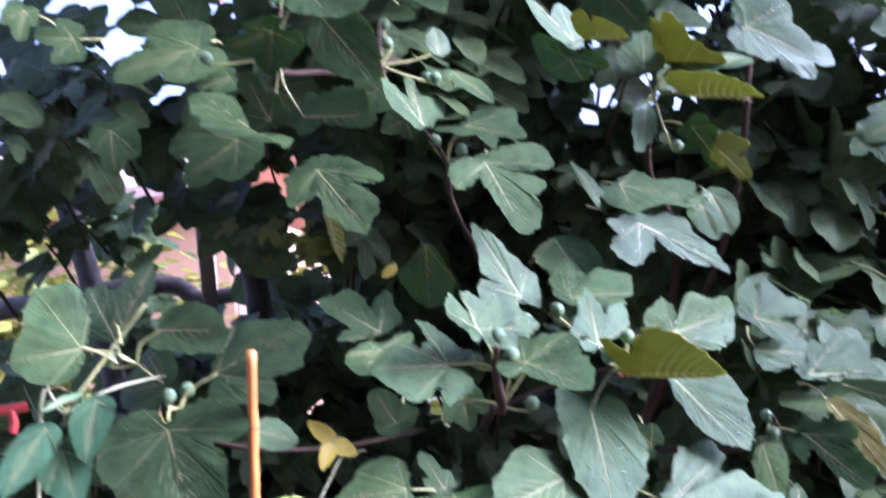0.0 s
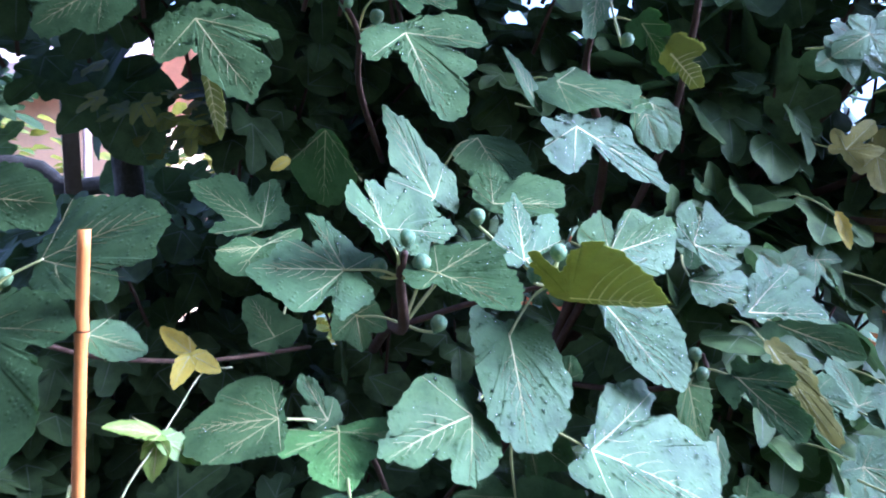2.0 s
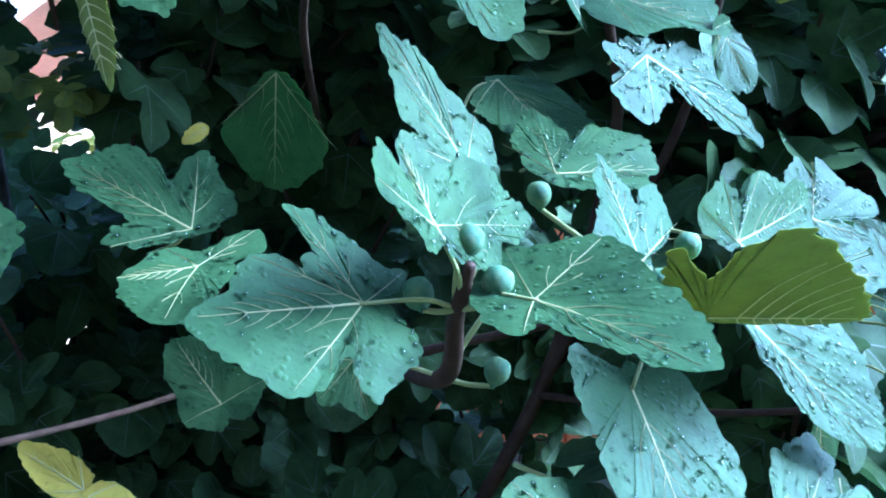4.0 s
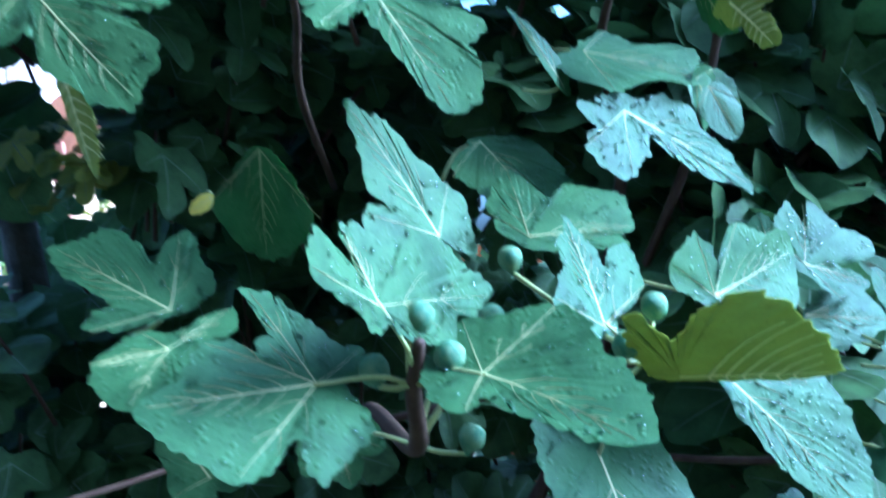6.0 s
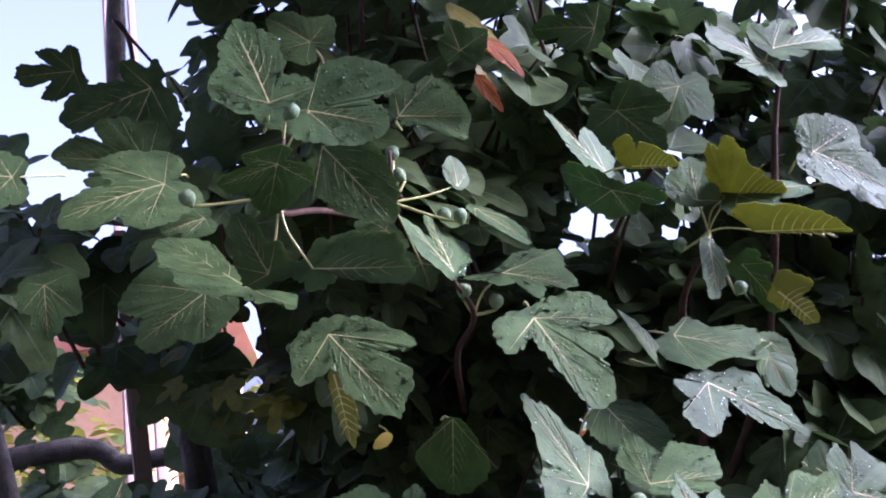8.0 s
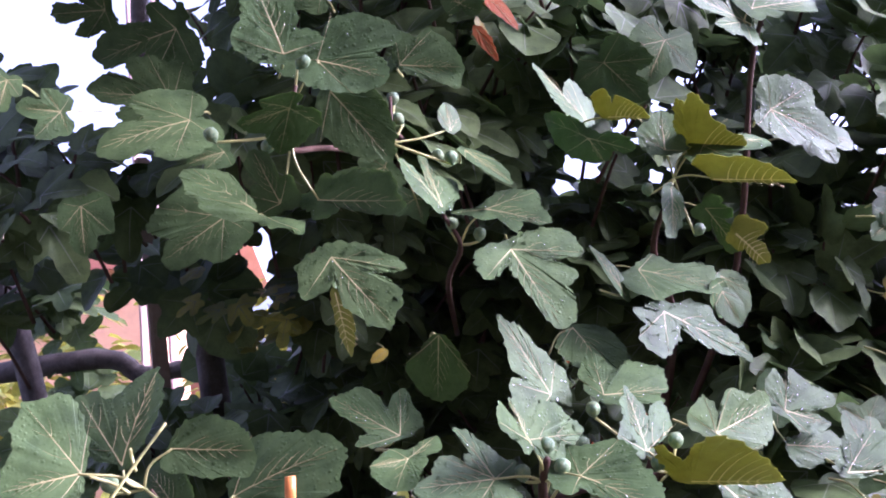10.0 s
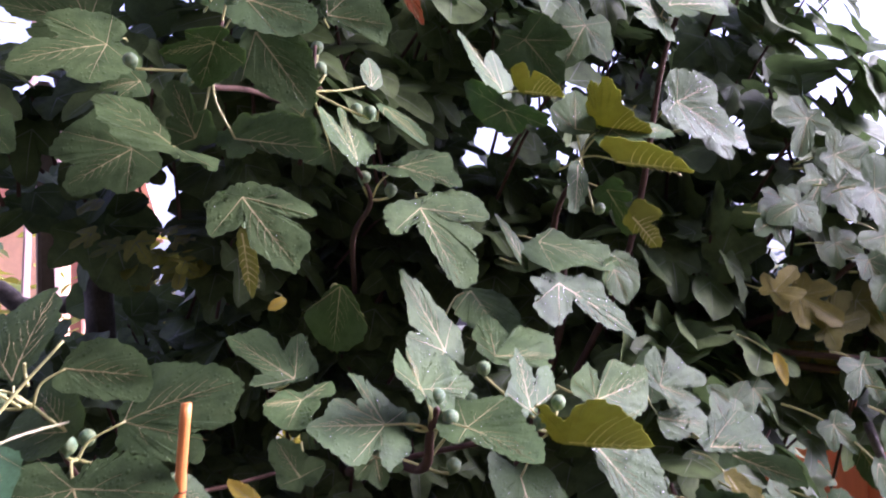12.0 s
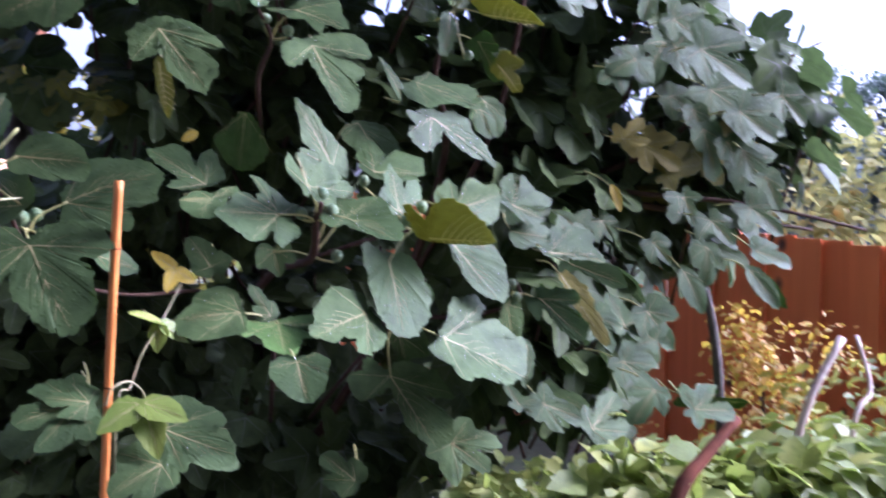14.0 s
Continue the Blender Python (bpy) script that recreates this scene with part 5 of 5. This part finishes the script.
bean = tagged(new("bean_vine"), "glossy mid-green pointed vine leaves beside the fig tree", "vine")
for a, b, n, w in (((-0.570, 1.450, 1.416), (-0.566, 1.379, 1.331), (-0.1, -1, 0.55), 0.042), ((-0.639, 1.418, 1.382), (-0.671, 1.327, 1.303), (-0.1, -1, 0.55), 0.045),
                   ((-0.618, 1.424, 1.345), (-0.577, 1.365, 1.270), (-0.1, -1, 0.55), 0.050), ((-0.594, 1.441, 1.428), (-0.620, 1.363, 1.414), (-0.1, -1, 0.55), 0.014)):
    plain_leaf(bean, a, b, n, w, M_BEAN)
v, f = tube([(-0.50, 1.62, 1.44), (-0.56, 1.5, 1.43), (-0.62, 1.45, 1.40), (-0.66, 1.44, 1.37), (-0.72, 1.48, 0.5), (-0.72, 1.5, -0.02)], 0.0022, 0.003, 6, 6)
part("stem", mesh_of("stem", v, f, [M_STRING]), bean)

for pts, wide in (([(-0.786, 1.561, 1.408), (-0.766, 1.570, 1.409), (-0.743, 1.582, 1.409)], 0.009), ([(-0.766, 1.570, 1.409), (-0.762, 1.569, 1.387), (-0.765, 1.568, 1.366)], 0.007)):
    v, f = tube(pts, wide, wide, 4, 5)
    part("plant_tie", mesh_of("plant_tie", v, f, [M_RED]), bean, "bright red plastic plant tie")

# ---- bamboo stake ----
stake = tagged(new("garden_stake"), "orange-brown bamboo stake standing among fig leaves", "stake")


JOINTS = (0.3, 0.58, 0.86, 1.13, 1.4)


def build_stake(bottom, top, radius):
    a, b = Vector(bottom), Vector(top)
    verts, faces, n, sides = [], [], 60, 14
    d = (b - a)
    for i in range(n + 1):
        t = i / n
        c = a + d * t + Vector((0.004 * math.sin(t * 5), 0, 0))
        near = min(abs(t * d.length - k) for k in JOINTS)
        r = radius * (1 + 0.16 * math.exp(-(near / 0.006) ** 2) - 0.06 * math.exp(-((near - 0.015) / 0.01) ** 2))
        verts += [c + Vector((r * math.cos(TAU * k / sides), r * math.sin(TAU * k / sides), 0)) for k in range(sides)]
    for i in range(n):
        for k in range(sides):
            faces.append((i * sides + k, i * sides + (k + 1) % sides, (i + 1) * sides + (k + 1) % sides, (i + 1) * sides + k))
    faces.append(tuple(n * sides + k for k in range(sides)))
    part("cane", mesh_of("cane", verts, faces, [M_BAMBOO]), stake)
    for k in JOINTS:
        t = k / d.length
        c = a + d * t + Vector((0.004 * math.sin(t * 5), 0, 0))
        v, f = tube([c - d.normalized() * 0.0012, c, c + d.normalized() * 0.0012], radius * 1.2, radius * 1.22, 14, 2)
        part("joint", mesh_of("joint", v, f, [M_DRY]), stake, "dark ring at a joint of the cane")


build_stake((-0.43, 1.60, -0.05), (-0.319, 1.488, 1.471), 0.0082)

# ---- fence ----
FENCE_AT, FENCE_DIR = Vector((2.7, 4.05, 0)), Vector((0.53, -0.85, 0)).normalized()
fence = tagged(new("garden_fence"), "orange-stained wooden board fence with dark gaps", "fence")
fence.location = FENCE_AT
ANG = math.degrees(math.atan2(FENCE_DIR.y, FENCE_DIR.x))
BOARDS = [box_mesh("board", (0.15, 0.018, 1.5), M_FENCE, 0.003) for _ in range(2)]
for i in range(-20, 14):
    u = i * 0.145
    ob = part("board", BOARDS[i % 2], fence)
    set_back = 0.02 if i % 2 else 0.0
    top = 1.29 - 0.08 * u
    q = FENCE_DIR * u + Vector((FENCE_DIR.y, -FENCE_DIR.x, 0)) * -set_back
    ob.matrix_basis = pose(q.x, q.y, top - 0.75 + RNG.uniform(-0.006, 0.006), 0, RNG.uniform(-0.4, 0.4), ANG + RNG.uniform(-0.5, 0.5))
for z, h in ((1.13, 0.09), (0.45, 0.1)):
    ob = part("rail", box_mesh("rail", (4.9, 0.04, h), M_FENCE, 0.004), fence)
    q = Vector((FENCE_DIR.y, -FENCE_DIR.x, 0)) * -0.06
    ob.matrix_basis = pose(q.x - 0.42 * FENCE_DIR.x, q.y - 0.42 * FENCE_DIR.y, z, 0, 4.6, ANG)

# ---- wooden post among the branches ----
post = tagged(new("wooden_post"), "tall weathered wooden post behind the fig tree", "post")
me = box_mesh("shaft", (0.06, 0.06, 2.6), M_POST, 0.01)
ob = part("shaft", me, post)
ob.matrix_basis = pose(-0.97, 3.8, 1.25, 0, -1.5, 20)

# ---- slender posts beyond the tree ----
for x, y, h in ((-1.68, 6.7, 5.6), (-1.5, 6.75, 5.6)):
    pole = tagged(new("garden_pole"), "slender pale pink painted pole behind the fig tree", "pole", "pink poles")
    part("shaft", box_mesh("shaft", (0.055, 0.055, h), M_ROOF, 0.012), pole).matrix_basis = pose(x, y, h / 2 - 0.1, 0, RNG.uniform(-1, 1), 15)
    part("cap", box_mesh("cap", (0.08, 0.08, 0.03), M_TRIM, 0.008), pole).matrix_basis = pose(x, y, h - 0.09, 0, 0, 15)

# ---- house ----
house = tagged(new("house"), "single-storey house with salmon rendered walls and pale tiled roof", "house")
part("wall", box_mesh("wall", (6.0, 5.0, 2.8), M_WALL, 0.01), house).matrix_basis = pose(-4.85, 11.5, 1.4, 0, 0, -4)
part("corner_board", box_mesh("corner_board", (0.1, 0.1, 2.75), M_TRIM, 0.005), house).matrix_basis = pose(-1.72, 8.82, 1.38, 0, 0, -4)
part("fascia", box_mesh("fascia", (6.4, 0.05, 0.16), M_TRIM, 0.005), house).matrix_basis = pose(-4.9, 8.62, 2.82, 0, 0, -4)


def build_roof():
    bm = bmesh.new()
    a, b, h = 3.3, 2.9, 1.2
    pts = [(-a, -b, 0), (a, -b, 0), (a, b, 0), (-a, b, 0), (-a, 0, h), (a, 0, h)]
    low = [bm.verts.new(q) for q in pts]
    up = [bm.verts.new((x, y, z + 0.12)) for x, y, z in pts]
    for f in ((0, 1, 5, 4), (2, 3, 4, 5)):
        bm.faces.new([up[i] for i in f])
        bm.faces.new([low[i] for i in reversed(f)])
    for f in ((0, 1), (1, 5), (5, 2), (2, 3), (3, 4), (4, 0)):
        bm.faces.new([low[f[0]], low[f[1]], up[f[1]], up[f[0]]])
    me = bpy.data.meshes.new("roof")
    bm.to_mesh(me)
    bm.free()
    me.materials.append(M_ROOF)
    return part("roof", me, house)


build_roof().matrix_basis = pose(-4.9, 11.5, 2.88, 0, 0, -4)


# ---- shrubs ----
def small_templates(rng, count=6):
    out = []
    for _ in range(count):
        w = rng.uniform(0.22, 0.38)
        pts = [(0, 0, 0), (w, 0.3, 0.05), (w * 0.9, 0.6, 0.02), (0, 1, -0.15), (-w * 0.9, 0.6, 0.02), (-w, 0.3, 0.05), (0, 0.45, -0.03)]
        out.append((np.array(pts, float), [(0, 1, 6), (1, 2, 6), (2, 3, 6), (3, 4, 6), (4, 5, 6), (5, 0, 6)], np.zeros((0, 3)), []))
    return out


SMALL = small_templates(random.Random(3))


def shrub(name, label, category, centre, radii, count, size, mat, seed, stems=7, ground_z=0.0):
    rng = random.Random(seed)
    ob = tagged(new(name), label, category)
    ob.location = (centre[0], centre[1], ground_z)
    poses = []
    clumps = [Vector((rng.gauss(0, 0.5), rng.gauss(0, 0.5), rng.uniform(-0.9, 0.9))) for _ in range(max(6, count // 40))]
    for _ in range(count):
        c = rng.choice(clumps)
        q = c + Vector((rng.gauss(0, 0.16), rng.gauss(0, 0.16), rng.gauss(0, 0.14)))
        p = Vector((q.x * radii[0], q.y * radii[1], centre[2] - ground_z + q.z * radii[2]))
        tip = Vector((q.x + rng.uniform(-1, 1), q.y + rng.uniform(-1, 1), rng.uniform(-0.8, 0.5)))
        poses.append(leaf_pose(p, tip, (rng.uniform(-0.6, 0.6), rng.uniform(-0.8, 0.4), 1), rng.uniform(*size), rng))
    join_leaves("foliage", poses, SMALL, [mat], rng, ob, "many small leaves")
    for _ in range(stems):
        c = rng.choice(clumps)
        top = Vector((c.x * radii[0], c.y * radii[1], centre[2] - ground_z + c.z * radii[2]))
        v, f = tube([(c.x * 0.2, c.y * 0.2, -0.05), top * 0.55 + Vector((0.03, 0, 0.05)), top], 0.012, 0.004, 6, 4)
        part("stem", mesh_of("stem", v, f, [M_TWIG]), ob)
    return ob


# ---- unseen walls, added behind and left of the camera to block skylight ----
tagged(part("unseen_wall_south", box_mesh("unseen_wall_south", (10.3, 0.25, 8.8), M_RENDER, 0.01)), "plain dark grey unseen wall, added behind the camera to block skylight", "wall", kind="structure").matrix_basis = pose(3.15, -1.7, 4.4)
tagged(part("unseen_wall_west", box_mesh("unseen_wall_west", (0.25, 3.6, 6.4), M_RENDER, 0.01)), "plain dark grey unseen wall, added on the left to block skylight", "wall", kind="structure").matrix_basis = pose(-1.9, 0.15, 3.2)
shrub("shrub", "golden-leaved flowering shrub in front of the wooden fence", "shrub", (1.98, 2.6, 0.62), (0.3, 0.25, 0.4), 1100, (0.025, 0.05), M_GOLD, 21)
shrub("shrub", "low green and yellow bush at the foot of the fig tree", "shrub", (1.2, 1.95, 0.42), (0.55, 0.4, 0.3), 1300, (0.06, 0.15), M_HEDGE, 22)
shrub("shrub", "low green and yellow bush at the foot of the fig tree", "shrub", (1.9, 1.9, 0.45), (0.5, 0.4, 0.32), 1200, (0.06, 0.15), M_HEDGE, 23)
shrub("shrub", "low yellow-green bush in front of the wooden fence", "shrub", (2.7, 2.4, 0.4), (0.6, 0.5, 0.4), 1500, (0.04, 0.08), M_SHRUB, 28)
shrub("shrub", "sunlit yellow-green shrub beside the house", "shrub", (-3.15, 6.8, 1.3), (0.85, 0.6, 1.35), 2300, (0.12, 0.2), M_SHRUB, 24)
shrub("shrub", "sunlit yellow-green shrub beside the house", "shrub", (0.2, 7.6, 1.4), (1.4, 0.7, 1.4), 2200, (0.12, 0.2), M_SHRUB, 25)
shrub("shrub", "yellowing shrub behind the fence", "shrub", (4.4, 5.0, 1.1), (1.3, 0.6, 1.0), 2200, (0.09, 0.16), M_PALE, 26)


def far_tree(x, y, height, spread, seed):
    rng = random.Random(seed)
    ob = tagged(new("broadleaf_tree"), "distant broadleaf tree, foliage greyed by painted haze, against pale sky", "tree", "distant trees")
    ob.location = (x, y, 0)
    v, f = tube([(0, 0, -0.2), (0.1, 0, height * 0.35), (0, 0.1, height * 0.75)], height * 0.03, height * 0.012, 8, 4)
    part("trunk", mesh_of("trunk", v, f, [M_BARK]), ob)
    poses = []
    for _ in range(26):
        c = Vector((rng.gauss(0, 0.42) * spread, rng.gauss(0, 0.42) * spread, height * rng.uniform(0.35, 0.95)))
        v, f = tube([(0, 0, c.z * 0.6), (c.x * 0.5, c.y * 0.5, c.z * 0.85), tuple(c)], height * 0.01, height * 0.003, 5, 3)
        part("branch", mesh_of("branch", v, f, [M_BARK]), ob)
        for _ in range(170):
            p = c + Vector((rng.gauss(0, 0.2), rng.gauss(0, 0.2), rng.gauss(0, 0.14))) * spread
            poses.append(leaf_pose(p, (rng.uniform(-1, 1), rng.uniform(-1, 1), rng.uniform(-0.8, 0.4)), (rng.uniform(-1, 1), rng.uniform(-1, 1), 1), rng.uniform(0.25, 0.5) * spread * 0.3, rng))
    join_leaves("crown", poses, SMALL, [M_FARHAZE], rng, ob, "uneven green crown, paled to blue-grey for haze")


shrub("shrub", "low green bush at the foot of the fig tree", "shrub", (0.9, 2.3, 0.3), (0.6, 0.4, 0.3), 1300, (0.05, 0.09), M_HEDGE, 27)


def cane(points, r0, r1, label, mat=None):
    ob = tagged(new("dry_cane"), label, "cane", "canes by the fence")
    v, f = tube(points, r0, r1, 8, 5, 0.08, random.Random(4))
    part("shaft", mesh_of("shaft", v, f, [mat or M_CANE]), ob)


cane([(1.55, 2.03, -0.02), (1.66, 2.06, 0.45), (1.77, 2.085, 0.76), (1.936, 2.12, 0.975)], 0.015, 0.014, "thick pale dry cane standing in the shrubs")
cane([(1.80, 1.95, -0.02), (1.86, 1.98, 0.69), (1.985, 2.04, 0.81), (2.04, 2.165, 0.97)], 0.009, 0.008, "thin orange-brown dry cane standing in the shrubs")
cane([(0.85, 1.62, 0.3), (1.03, 1.70, 0.65), (1.16, 1.76, 0.74), (1.30, 1.82, 0.815)], 0.022, 0.017, "brown broken branch stuck in the low bush", M_DRY)
v, f = tube([(1.68, 2.40, -0.02), (1.665, 2.41, 0.7), (1.665, 2.47, 1.02), (1.64, 2.55, 1.25)], 0.022, 0.014, 8, 5, 0.1, random.Random(6))
part("limb", mesh_of("limb", v, f, [M_BARK]), tree)

far_tree(18.9, 22.3, 5.9, 1.5, 31)
far_tree(20.9, 20.9, 5.6, 1.3, 32)
far_tree(24.5, 19.0, 6.5, 1.8, 33)
# the hedge wears the same haze-coloured foliage as the far trees
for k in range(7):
    shrub("shrub", "distant garden hedge, green paled for haze", "shrub", (14.5 + 1.9 * k, 25.0 - 1.6 * k, 1.7), (1.9, 0.9, 1.5), 1500, (0.25, 0.5), M_FARHAZE, 40 + k, 4)
